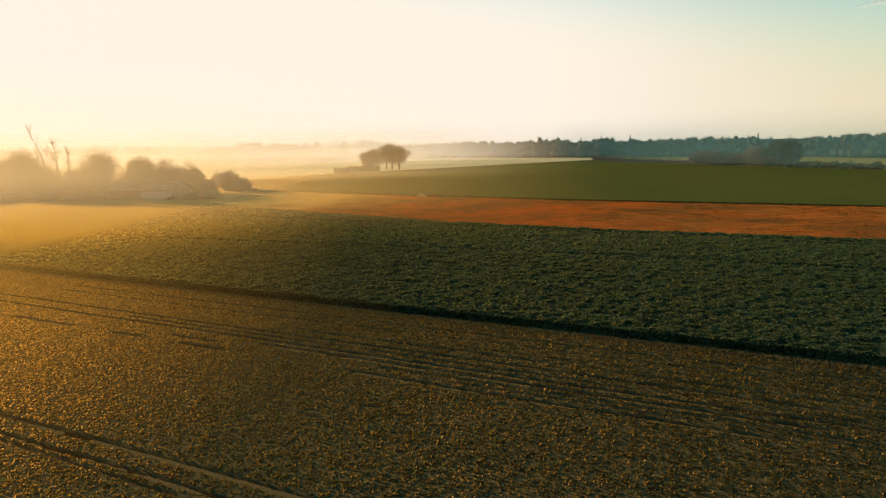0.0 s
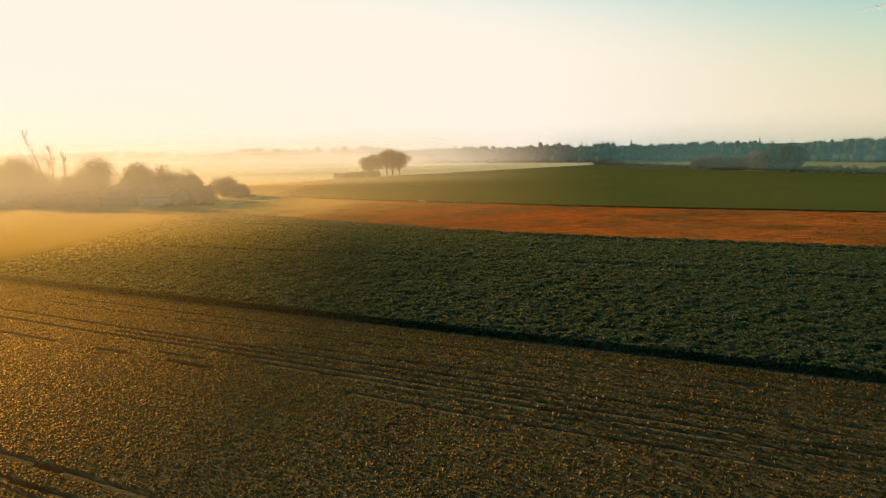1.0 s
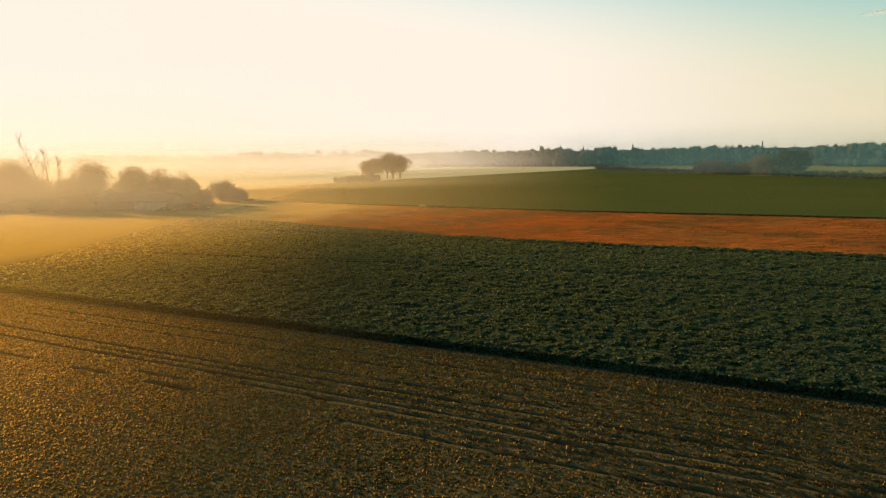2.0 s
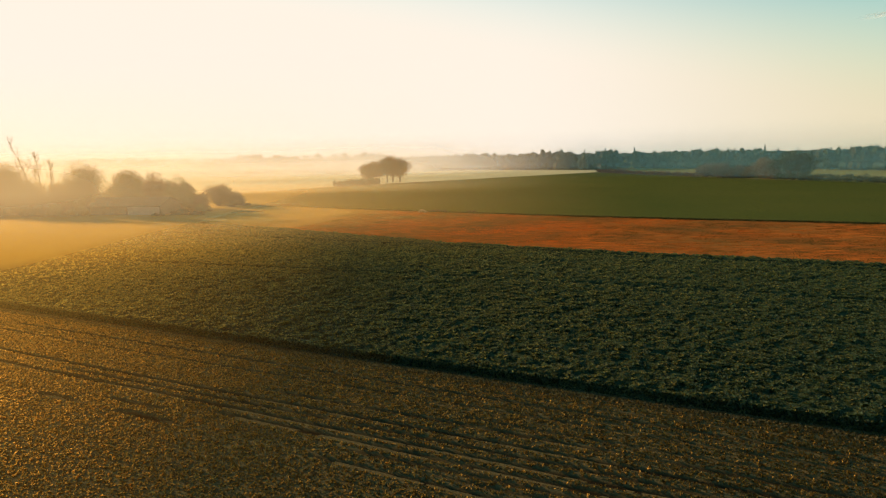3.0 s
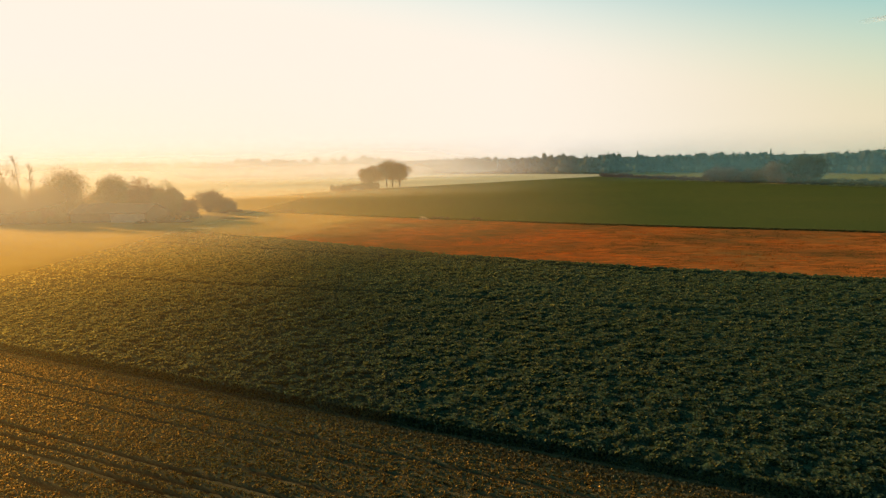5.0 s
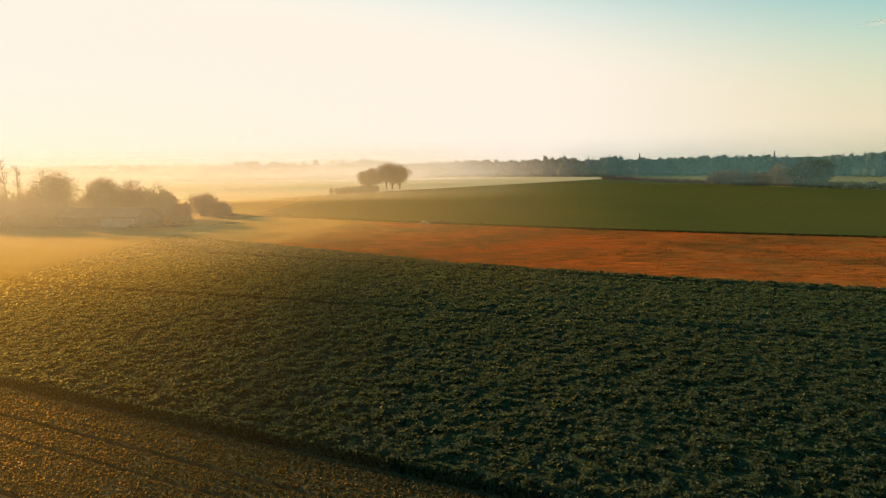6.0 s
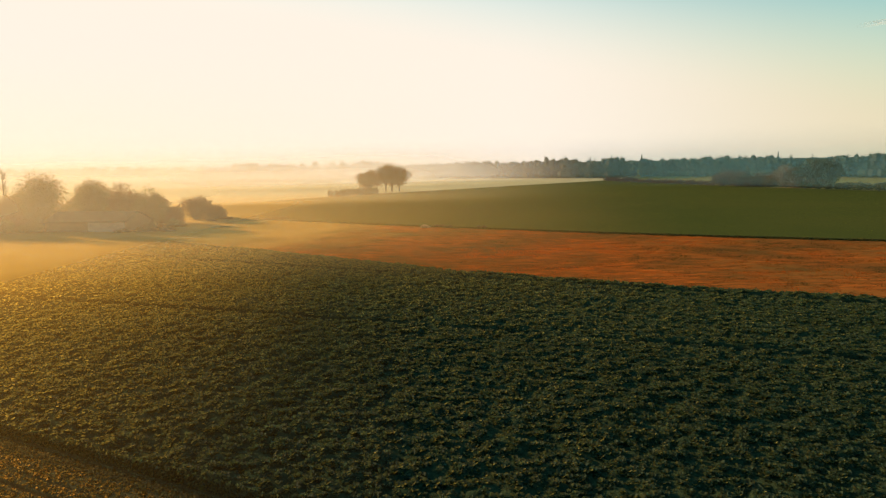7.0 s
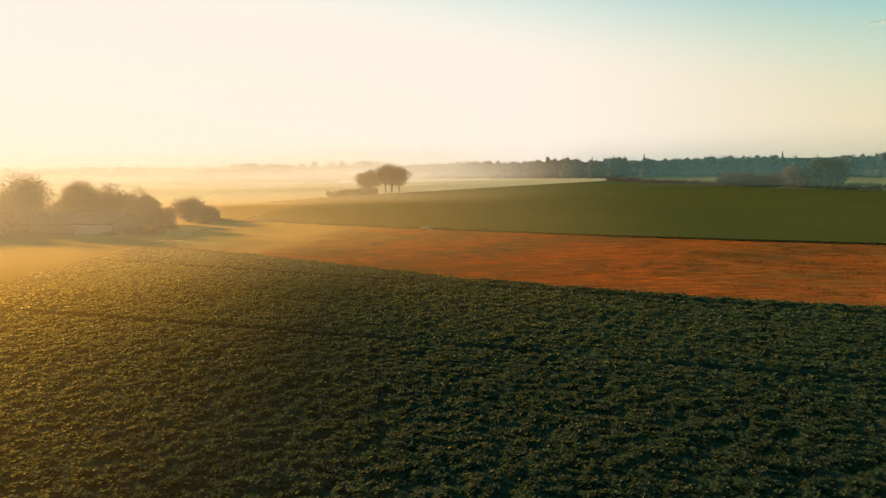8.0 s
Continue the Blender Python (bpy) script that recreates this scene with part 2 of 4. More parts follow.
def grain(x, y, size):
    """Smooth noise from 0 to 1 whose lumps are about size metres across."""
    x, y = np.asarray(x) / size, np.asarray(y) / size
    i, j = np.floor(x).astype(int), np.floor(y).astype(int)
    fx, fy = x - i, y - j
    fx, fy = fx * fx * (3 - 2 * fx), fy * fy * (3 - 2 * fy)
    at = lambda a, b: LATTICE[a % 256, b % 256]
    return (at(i, j) * (1 - fx) + at(i + 1, j) * fx) * (1 - fy) + (at(i, j + 1) * (1 - fx) + at(i + 1, j + 1) * fx) * fy


def mesh_of(name, verts, faces, mat, smooth=False, values=None):
    """A mesh from arrays: verts (n, 3), faces (m, 3 or 4). values: a name and a number for each vertex."""
    me = bpy.data.meshes.new(name)
    verts, faces = np.ascontiguousarray(verts, np.float32), np.ascontiguousarray(faces, np.int32)
    k = faces.shape[1]
    me.vertices.add(len(verts))
    me.vertices.foreach_set("co", verts.ravel())
    me.loops.add(faces.size)
    me.loops.foreach_set("vertex_index", faces.ravel())
    me.polygons.add(len(faces))
    me.polygons.foreach_set("loop_start", np.arange(0, faces.size, k, dtype=np.int32))
    me.polygons.foreach_set("use_smooth", np.full(len(faces), smooth))
    if values:
        at = me.attributes.new(values[0], "FLOAT", "POINT")
        at.data.foreach_set("value", np.ascontiguousarray(values[1], np.float32).ravel())
    me.update(calc_edges=True)
    me.materials.append(mat)
    return me


def with_bark(me, count):
    """Gives the first faces of a mesh of leaves the bark's material."""
    me.materials.append(M_BARK)
    which = np.zeros(len(me.polygons), np.int32)
    which[:count] = 1
    me.polygons.foreach_set("material_index", which)
    return me


def grid_faces(rows, cols):
    i = np.arange(rows * cols).reshape(rows, cols)
    return np.stack([i[:-1, :-1], i[:-1, 1:], i[1:, 1:], i[1:, :-1]], -1).reshape(-1, 4)


def part(name, bm, mat, parent, label=""):
    """One mesh object under a thing or a part, from a bmesh or a mesh."""
    if isinstance(bm, bmesh.types.BMesh):
        me = bpy.data.meshes.new(name)
        bm.to_mesh(me)
        bm.free()
        me.materials.append(mat)
    else:
        me = bm
    ob = new(name, me)
    ob.parent = parent
    return tagged(ob, label)


def empty(name, x, y, z=0.0, turn=0.0):
    ob = new(name)
    ob.matrix_basis = pose(x, y, z, 0, 0, turn)
    return ob


def box(bm, x0, x1, y0, y1, z0, z1):
    vs = [bm.verts.new((x, y, z)) for z in (z0, z1) for x, y in ((x0, y0), (x1, y0), (x1, y1), (x0, y1))]
    for f in ((3, 2, 1, 0), (4, 5, 6, 7), (0, 1, 5, 4), (1, 2, 6, 5), (2, 3, 7, 6), (3, 0, 4, 7)):
        bm.faces.new([vs[i] for i in f])
    return vs


def tube(verts, faces, pts, radii, sides=6):
    """Adds a tapered, bent limb to the lists."""
    start = len(verts)
    pts = [Vector(p) for p in pts]
    for i, (p, r) in enumerate(zip(pts, radii)):
        way = (pts[min(i + 1, len(pts) - 1)] - pts[max(i - 1, 0)]).normalized()
        side = way.cross(Vector((0.3, 1, 0.1))).normalized()
        other = way.cross(side)
        for k in range(sides):
            a = math.tau * k / sides
            verts.append(p + (side * math.cos(a) + other * math.sin(a)) * r)
    for i in range(len(pts) - 1):
        for k in range(sides):
            a, b = start + i * sides + k, start + i * sides + (k + 1) % sides
            faces.append((a, b, b + sides, a + sides))


def leaves(r, n, blobs, size, shell=0.55, droop=0.0, ragged=0.36):
    """n small bent leaf sprays spread through blobs (x, y, z, rx, ry, rz), thicker towards their skins. Returns verts and faces."""
    blobs = np.array(blobs)
    weight = (blobs[:, 3] * blobs[:, 4] * blobs[:, 5]) ** 0.67
    pick = blobs[r.choice(len(blobs), n, p=weight / weight.sum())]
    d = r.normal(size=(n, 3))
    d /= np.linalg.norm(d, axis=1)[:, None]
    rad = shell + (1.04 - shell) * r.random(n) ** 0.7
    rad *= 1 - ragged / 2 + ragged * grain(d[:, 0] * 3 + pick[:, 0] * 7, d[:, 2] * 3 + d[:, 1] * 4 + pick[:, 1], 0.8)
    mid = pick[:, :3] + d * pick[:, 3:] * rad[:, None]
    return sprays(r, mid, size, droop)


def sprays(r, mid, size, lift=0.0, flat=0.0):
    """A four-cornered, slightly folded leaf spray at each place."""
    n = len(mid)
    a = r.normal(size=(n, 3))
    a[:, 2] = a[:, 2] * (1 - flat) + lift
    a /= np.linalg.norm(a, axis=1)[:, None]
    b = np.cross(a, r.normal(size=(n, 3)))
    b /= np.linalg.norm(b, axis=1)[:, None]
    s = size * (0.55 + 0.9 * r.random(n))[:, None]
    fold = np.cross(a, b) * s * 0.25
    v = np.stack([mid - a * s * 0.6, mid + b * s * 0.42 + fold, mid + a * s * 0.6, mid - b * s * 0.42 + fold], 1).reshape(-1, 3)
    return v, np.arange(n * 4).reshape(n, 4)


# ---- ground and fields ----
def flat_sheet(name, corners, z, mat, label, category):
    bm = bmesh.new()
    bm.faces.new([bm.verts.new((x, y, z)) for x, y in corners])
    bmesh.ops.triangulate(bm, faces=bm.faces)
    me = bpy.data.meshes.new(name)
    bm.to_mesh(me)
    bm.free()
    me.materials.append(mat)
    return tagged(new(name, me), label, category, kind="structure")


s = np.linspace(-1, 1, 61)
gx, gy = np.meshgrid(np.sign(s) * np.abs(s) ** 2.2 * 4300, np.sign(s) * np.abs(s) ** 2.2 * 4300)
gz = -0.12 + 0 * gx
tagged(new("ground", mesh_of("ground", np.stack([gx, gy, gz], -1).reshape(-1, 3), grid_faces(61, 61), M_GROUND)),
       "flat farmland with faded autumn meadow reaching the horizon", "ground", kind="structure")

CROP_EDGE = 52.2                       # across the rows: where the cereal ends and the tall crop begins
WHEEL_LINES = [  # across the rows, width, from and to along the rows, depth, share of gaps
    (42.1, 0.26, -112, 18, 1.0, 0.0), (40.0, 0.30, -112, 14, 1.0, 0.0), (36.55, 0.36, -70, -36, 1.0, 0.5), (36.6, 0.28, -27, 6, 1.0, 0.1),
    (39.0, 0.32, -37, 8, 0.95, 0.1), (41.0, 0.24, -56, 18, 0.85, 0.2), (43.6, 0.26, -36, 22, 0.85, 0.15), (38.0, 0.30, -47, -38, 0.8, 0.2),
    (46.4, 0.20, -76, 22, 0.6, 0.3), (48.4, 0.22, -76, 24, 0.75, 0.2), (49.5, 0.16, -60, 24, 0.45, 0.4), (44.8, 0.20, -30, 22, 0.55, 0.35),
    (47.4, 0.16, -40, 22, 0.4, 0.45), (38.1, 0.24, -26, 14, 0.75, 0.2), (37.4, 0.20, -20, 16, 0.6, 0.3), (34.9, 0.20, -30, 12, 0.4, 0.5),
    (31.5, 0.16, -48, -15, 0.4, 0.5), (29.0, 0.16, -45, -5, 0.3, 0.55), (21.5, 0.32, -112, 30, 1.0, 0.05), (19.9, 0.26, -112, 30, 1.0, 0.05), (19.3, 0.18, -112, 30, 0.7, 0.2)]


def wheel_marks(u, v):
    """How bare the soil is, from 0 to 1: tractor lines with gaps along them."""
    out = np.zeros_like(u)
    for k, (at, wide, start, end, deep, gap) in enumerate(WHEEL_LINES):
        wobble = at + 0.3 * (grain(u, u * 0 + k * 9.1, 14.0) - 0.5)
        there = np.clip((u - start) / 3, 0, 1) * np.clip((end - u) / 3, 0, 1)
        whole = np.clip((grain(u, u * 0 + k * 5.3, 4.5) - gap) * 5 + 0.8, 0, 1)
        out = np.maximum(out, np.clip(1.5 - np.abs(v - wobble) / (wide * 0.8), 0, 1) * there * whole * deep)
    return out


# near field: young cereal with wheel lines
U, V = np.meshgrid(np.arange(-110, 44, 0.3), np.concatenate([np.arange(-34, 8, 0.5), np.arange(8, CROP_EDGE + 0.3, 0.13)]))
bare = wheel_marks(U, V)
Z = 0.07 + 0.03 * (grain(U, V, 0.5) - 0.5) + 0.05 * (grain(U, V, 3.1) - 0.5) - 0.14 * bare
X, Y = to_xy(U, V)
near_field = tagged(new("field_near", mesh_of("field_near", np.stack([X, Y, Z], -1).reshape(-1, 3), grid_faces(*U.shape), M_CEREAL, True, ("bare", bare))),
                    "brown-green young cereal field with dark tractor lines", "field", kind="structure")
flat_sheet("field_near_outer", [to_xy(-420, -260), to_xy(330, -260), to_xy(330, CROP_EDGE), to_xy(-420, CROP_EDGE)], -0.06, M_CEREAL, "the same brown-green cereal field reaching further out", "field")

n = 330000
tu, tv = rng.uniform(-104, 22, n), 11 + (CROP_EDGE - 11.4) * rng.random(n) ** 0.9
tu, tv = np.concatenate([tu, rng.uniform(-104, 44, 70000)]), np.concatenate([tv, 13 - 46 * rng.random(70000) ** 1.7])
keep = rng.random(len(tu)) > wheel_marks(tu, tv) * 2.0
tu, tv = tu[keep], tv[keep]
n = len(tu)
tx, ty = to_xy(tu, tv)
mid = np.stack([tx, ty, 0.09 + 0.03 * (grain(tu, tv, 0.5) - 0.5) + 0.05 * (grain(tu, tv, 3.1) - 0.5) + 0.02 * rng.random(n)], -1)
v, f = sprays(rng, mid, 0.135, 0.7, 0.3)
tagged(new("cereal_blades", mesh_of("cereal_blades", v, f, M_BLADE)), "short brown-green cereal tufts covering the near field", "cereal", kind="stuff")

# dry margin along the crop's edge
tu = rng.uniform(-118, 30, 16000)
tv = CROP_EDGE - 0.9 + 0.3 * rng.normal(size=len(tu)) + 0.3 * (grain(tu, tu * 0, 5.0) - 0.5)
tx, ty = to_xy(tu, tv)
v, f = sprays(rng, np.stack([tx, ty, 0.1 + 0.07 * rng.random(len(tu))], -1), 0.12, 0.3, 0.3)
M_DRY = leaf_material("dry_margin", (0.05, 0.05, 0.03), (0.09, 0.08, 0.045), (0.13, 0.11, 0.06), 0.5, 0.85, 0.05, forward=0.5, glow=(3.0, 2.4, 1.4))
tagged(new("margin_grass", mesh_of("margin_grass", v, f, M_DRY)), "thin pale line of dry grass along the crop's edge", "grass", kind="stuff")

# tall leafy cover crop beyond the edge
FAR_EDGE = ([-235, -180, -154, -130, -84, -52.5, -27.5, 3, 60], [123, 123.3, 132, 130, 122, 115.4, 113.6, 114.4, 114.6])


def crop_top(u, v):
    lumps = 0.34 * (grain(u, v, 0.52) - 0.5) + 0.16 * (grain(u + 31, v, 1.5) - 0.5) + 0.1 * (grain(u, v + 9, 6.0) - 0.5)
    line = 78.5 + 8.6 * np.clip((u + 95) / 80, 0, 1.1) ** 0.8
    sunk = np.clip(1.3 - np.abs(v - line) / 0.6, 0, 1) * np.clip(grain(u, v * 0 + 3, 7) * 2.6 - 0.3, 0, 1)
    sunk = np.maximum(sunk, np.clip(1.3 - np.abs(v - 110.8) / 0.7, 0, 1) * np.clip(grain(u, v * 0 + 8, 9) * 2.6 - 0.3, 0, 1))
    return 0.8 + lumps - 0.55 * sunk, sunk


us, share = np.concatenate([np.arange(-235, -115, 0.6), np.arange(-115, 30, 0.27), np.arange(30, 60, 0.6)]), np.linspace(0, 1, 310) ** 1.1
U, S = np.meshgrid(us, share)
front = CROP_EDGE + 0.35 * (grain(U, U * 0 + 2, 2.3) - 0.5)
V = front + (np.interp(U, *FAR_EDGE) - front) * S
Z, sunk = crop_top(U, V)
Z[0], Z[-1] = -0.05, -0.05
Z[1] = np.minimum(Z[1], 0.5)
X, Y = to_xy(U, V)
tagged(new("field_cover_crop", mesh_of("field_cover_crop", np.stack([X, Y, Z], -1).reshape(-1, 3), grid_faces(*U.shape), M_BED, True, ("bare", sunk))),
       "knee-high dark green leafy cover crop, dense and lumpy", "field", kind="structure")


def crop_plants(n, u0, u1, v0, v1, size, count):
    """Leafy plants with outspread leaves on the crop's lumps, few in the dips between. v0, v1: shares of the way across the field."""
    tu = rng.uniform(u0, u1, n)
    tv = CROP_EDGE + 0.15 + (np.interp(tu, *FAR_EDGE) - CROP_EDGE - 0.4) * rng.uniform(v0, v1, n)
    keep = rng.random(n) < np.clip(1.8 * grain(tu, tv, 0.52) - 0.2, 0.35, 1)
    keep &= rng.random(n) > 1.6 * crop_top(tu, tv)[1]
    tu, tv = tu[keep], tv[keep]
    z, sunk = crop_top(tu, tv)
    tx, ty = to_xy(tu, tv)
    n = len(tu)
    yaw = rng.uniform(0, math.tau, (n, 1)) + np.arange(count) * 2.4 + rng.normal(size=(n, count)) * 0.3
    rise = np.radians(rng.uniform(8, 62, (n, count)))
    long = (size * rng.uniform(0.7, 1.3, (n, 1)) * rng.uniform(0.8, 1.2, (n, count)))[..., None]
    foot = np.stack([tx, ty, z - 0.06], -1)[:, None]
    out = np.stack([np.cos(yaw) * np.cos(rise), np.sin(yaw) * np.cos(rise), np.sin(rise)], -1) * long
    side = np.stack([-np.sin(yaw), np.cos(yaw), 0 * yaw], -1) * long * 0.37
    lift = np.array((0, 0, 1.0)) * long
    v = np.stack([foot + 0 * out, foot + out * 0.6 + side + lift * 0.05, foot + out - lift * 0.16, foot + out * 0.6 - side + lift * 0.05], 2)
    return v.reshape(-1, 3), np.arange(v.size // 3).reshape(-1, 4)


def joined(pieces):
    vs, fs, k = [], [], 0
    for v, f in pieces:
        vs.append(v), fs.append(f + k)
        k += len(v)
    return np.concatenate(vs), np.concatenate(fs)


ue = rng.uniform(-120, 30, 20000)
ex, ey = to_xy(ue, CROP_EDGE - 0.12 + 0.3 * rng.random(len(ue)))
edge = sprays(rng, np.stack([ex, ey, 0.06 + 0.78 * rng.random(len(ue))], -1), 0.2, 0.6)
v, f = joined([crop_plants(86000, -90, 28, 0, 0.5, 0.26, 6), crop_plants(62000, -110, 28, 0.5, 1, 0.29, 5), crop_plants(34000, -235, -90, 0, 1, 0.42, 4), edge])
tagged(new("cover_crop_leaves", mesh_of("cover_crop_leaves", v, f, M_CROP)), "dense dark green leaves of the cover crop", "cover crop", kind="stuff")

# rust-red strip
RUST_FAR = ([-150, -91, -47.8, -15.2, 11.3, 60], [188, 180.5, 177, 176, 176.5, 175.5])
us, share = np.arange(-150, 75, 0.9), np.linspace(0, 1, 80)
U, S = np.meshgrid(us, share)
V = np.interp(U, *FAR_EDGE) + (np.interp(U, *RUST_FAR) - np.interp(U, *FAR_EDGE)) * S
Z = 0.08 + 0.16 * (grain(U, V, 1.6) - 0.5) + 0.1 * (grain(U * 0.3, V, 1.2) - 0.5)
Z[0], Z[-1] = -0.08, -0.08
X, Y = to_xy(U, V)
tagged(new("field_rust_strip", mesh_of("field_rust_strip", np.stack([X, Y, Z], -1).reshape(-1, 3), grid_faces(*U.shape), M_RUST, True, ("bare", np.clip(np.maximum((-90 - U) / 30 + 0.6 * (grain(U, V, 9.0) - 0.5), np.clip((U + 40) / 200, 0, 0.12) * (1.5 * grain(U * 0.6, V, 7.0) - 0.25)), 0, 1)))),
       "strip of rust-red dried autumn grass between green fields", "field", kind="structure")
n = 110000
tu, sh = rng.uniform(-104, 45, n), rng.random(n)
tv = np.interp(tu, *FAR_EDGE) + 0.3 + (np.interp(tu, *RUST_FAR) - np.interp(tu, *FAR_EDGE) - 0.6) * sh
tx, ty = to_xy(tu, tv)
v, f = sprays(rng, np.stack([tx, ty, 0.06 + 0.05 * rng.random(n)], -1), 0.13, 0.6, 0.4)
patch = 0.5 - np.clip((tu + 30) / 100, 0, 0.4) + 1.1 * (grain(tu * 0.6, tv, 7.0) - 0.5) + 1.1 * (grain(tu * 0.25, tv, 1.1) - 0.5) + 0.7 * (grain(tu + 40, tv, 17.0) - 0.5) + 0.12 * rng.normal(size=n)
tagged(new("rust_grass_tufts", mesh_of("rust_grass_tufts", v, f, M_RUSTBLADE, False, ("tone", np.repeat(np.clip(patch, 0, 1), len(v) // n)))), "rust-red dry grass tufts on the strip", "grass", kind="stuff")

# far winter-green field
GREEN = [(-58.5, 234), *[to_xy(u, w + 0.6) for u, w in zip(*RUST_FAR)][1:], (150, 130), (260, 240), (222, 308), (205, 356), (174, 443), (143, 582), (-22, 431), (-46, 409), (-70, 385), (-92, 354), (-107, 324), (-74, 236)]
flat_sheet("field_far_green", GREEN, -0.03, M_GREEN, "smooth winter-green grass field in low sun", "field")
def blades_on(name, n, inside, box_xy, size, mat, label):
    """Scattered upright grass blades on the part of a rectangle for which inside() holds."""
    x, y = rng.uniform(box_xy[0], box_xy[1], n), rng.uniform(box_xy[2], box_xy[3], n)
    ok = inside(x, y)
    x, y = x[ok], y[ok]
    v, f = sprays(rng, np.stack([x, y, size * 0.3 * (0.4 + rng.random(len(x)))], -1), size, 1.2)
    return tagged(new(name, mesh_of(name, v, f, mat)), label, "grass", kind="stuff")


def in_green(x, y):
    """The far field, a little inside its edges."""
    u, w = x * ALONG[0] + y * ALONG[1], x * ACROSS[0] + y * ACROSS[1]
    near = w > np.interp(u, *RUST_FAR) + 1.2
    right = x < np.interp(y, (240, 308, 356, 443, 582), (255, 219, 202, 171, 140))
    left = x > np.interp(y, (236, 324, 354, 385, 409, 431, 582), (-72, -104, -89, -67, -43, -19, 140))
    return near & right & left


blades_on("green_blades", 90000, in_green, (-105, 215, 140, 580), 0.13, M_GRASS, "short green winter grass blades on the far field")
flat_sheet("meadow_far", [(-900, 330), (-112, 324), (-94, 357), (-71, 390), (-46, 414), (-22, 436), (143, 590), (190, 655), (-40, 830), (-900, 900)], -0.04, M_PALE, "pale straw-coloured meadow under morning mist", "field")


# ---- trees, hedges and woods ----
def crown_blobs(r, h, w, low, count):
    """Lumps that fill a rounded crown from height low to h, w metres wide."""
    out, mid, half = [], (h + low) / 2, (h - low) / 2
    for _ in range(count):
        d = r.normal(size=3)
        d /= np.linalg.norm(d)
        d *= 0.66 * r.random() ** 0.4
        s = 0.36 + 0.22 * r.random()
        out.append((d[0] * w / 2, d[1] * w / 2, mid + d[2] * half, s * w * 0.5 + 0.2, s * w * 0.5 + 0.2, s * half * 1.05 + 0.2))
    return out


def tree(name, x, y, h, w, mat, label, category="tree", low=None, count=9, n=2600, size=0.5, seed=1, lean=0.0, trunks=1, shell=0.5, group="", twigs=0):
    """A broadleaf tree or shrub: tapered trunk, limbs that reach into the crown's lumps, and a crown of many leaf sprays."""
    r = np.random.default_rng(seed)
    low = h * 0.22 if low is None else low
    top = tagged(empty(name, x, y, -0.08, r.uniform(0, 360) if trunks == 1 else 0), label, category, group)
    blobs = crown_blobs(r, h, w, low, count)
    tv, tf, lv, lf = [], [], [], []
    for k in range(trunks):
        ox = 0 if trunks == 1 else (k - (trunks - 1) / 2) * w * 0.2
        rad = 0.028 * h / math.sqrt(trunks) + 0.03
        pts = [(ox, 0, 0), (ox + lean * 0.3, 0.05 * k, low * 0.6), (ox * 1.2 + lean * 0.6, 0.1, low + 0.2 * (h - low)), (ox * 1.4 + lean, 0, low + 0.75 * (h - low))]
        tube(tv, tf, pts, [rad * 1.25, rad, rad * 0.75, rad * 0.15], 7)
    for b in blobs:
        z0 = low * (0.6 + 0.6 * r.random())
        mid = (b[0] * 0.45 + lean * 0.4, b[1] * 0.45, (z0 + b[2]) / 2 + 0.3)
        tube(lv, lf, [(lean * 0.3, 0, z0), mid, b[:3], (b[0] * 1.25, b[1] * 1.25, b[2] + b[5] * 0.6)], [0.011 * h, 0.008 * h, 0.005 * h, 0.001 * h], 5)
    for _ in range(twigs):                               # bare shoots that stand out of the thinning crown
        b = blobs[r.integers(len(blobs))]
        d = Vector(r.normal(size=3))
        d.z = abs(d.z) + 0.35
        d.normalize()
        p = Vector(b[:3]) + Vector((d.x * b[3], d.y * b[4], d.z * b[5])) * 0.5
        e = p + Vector((d.x * b[3], d.y * b[4], d.z * b[5])) * r.uniform(0.6, 0.95)
        tube(lv, lf, [p, (p + e) / 2 + Vector(r.normal(size=3)) * 0.1, e], [0.045, 0.03, 0.012], 3)
    part("trunk", mesh_of("trunk", np.array(tv), np.array(tf), M_BARK, True), M_BARK, top)
    part("limbs", mesh_of("limbs", np.array(lv), np.array(lf), M_BARK, True), M_BARK, top)
    v, f = leaves(r, n, blobs, size, shell)
    v[:, 2] = np.maximum(v[:, 2], 0.1)
    part("crown", mesh_of("crown", v, f, mat), mat, top)
    return top


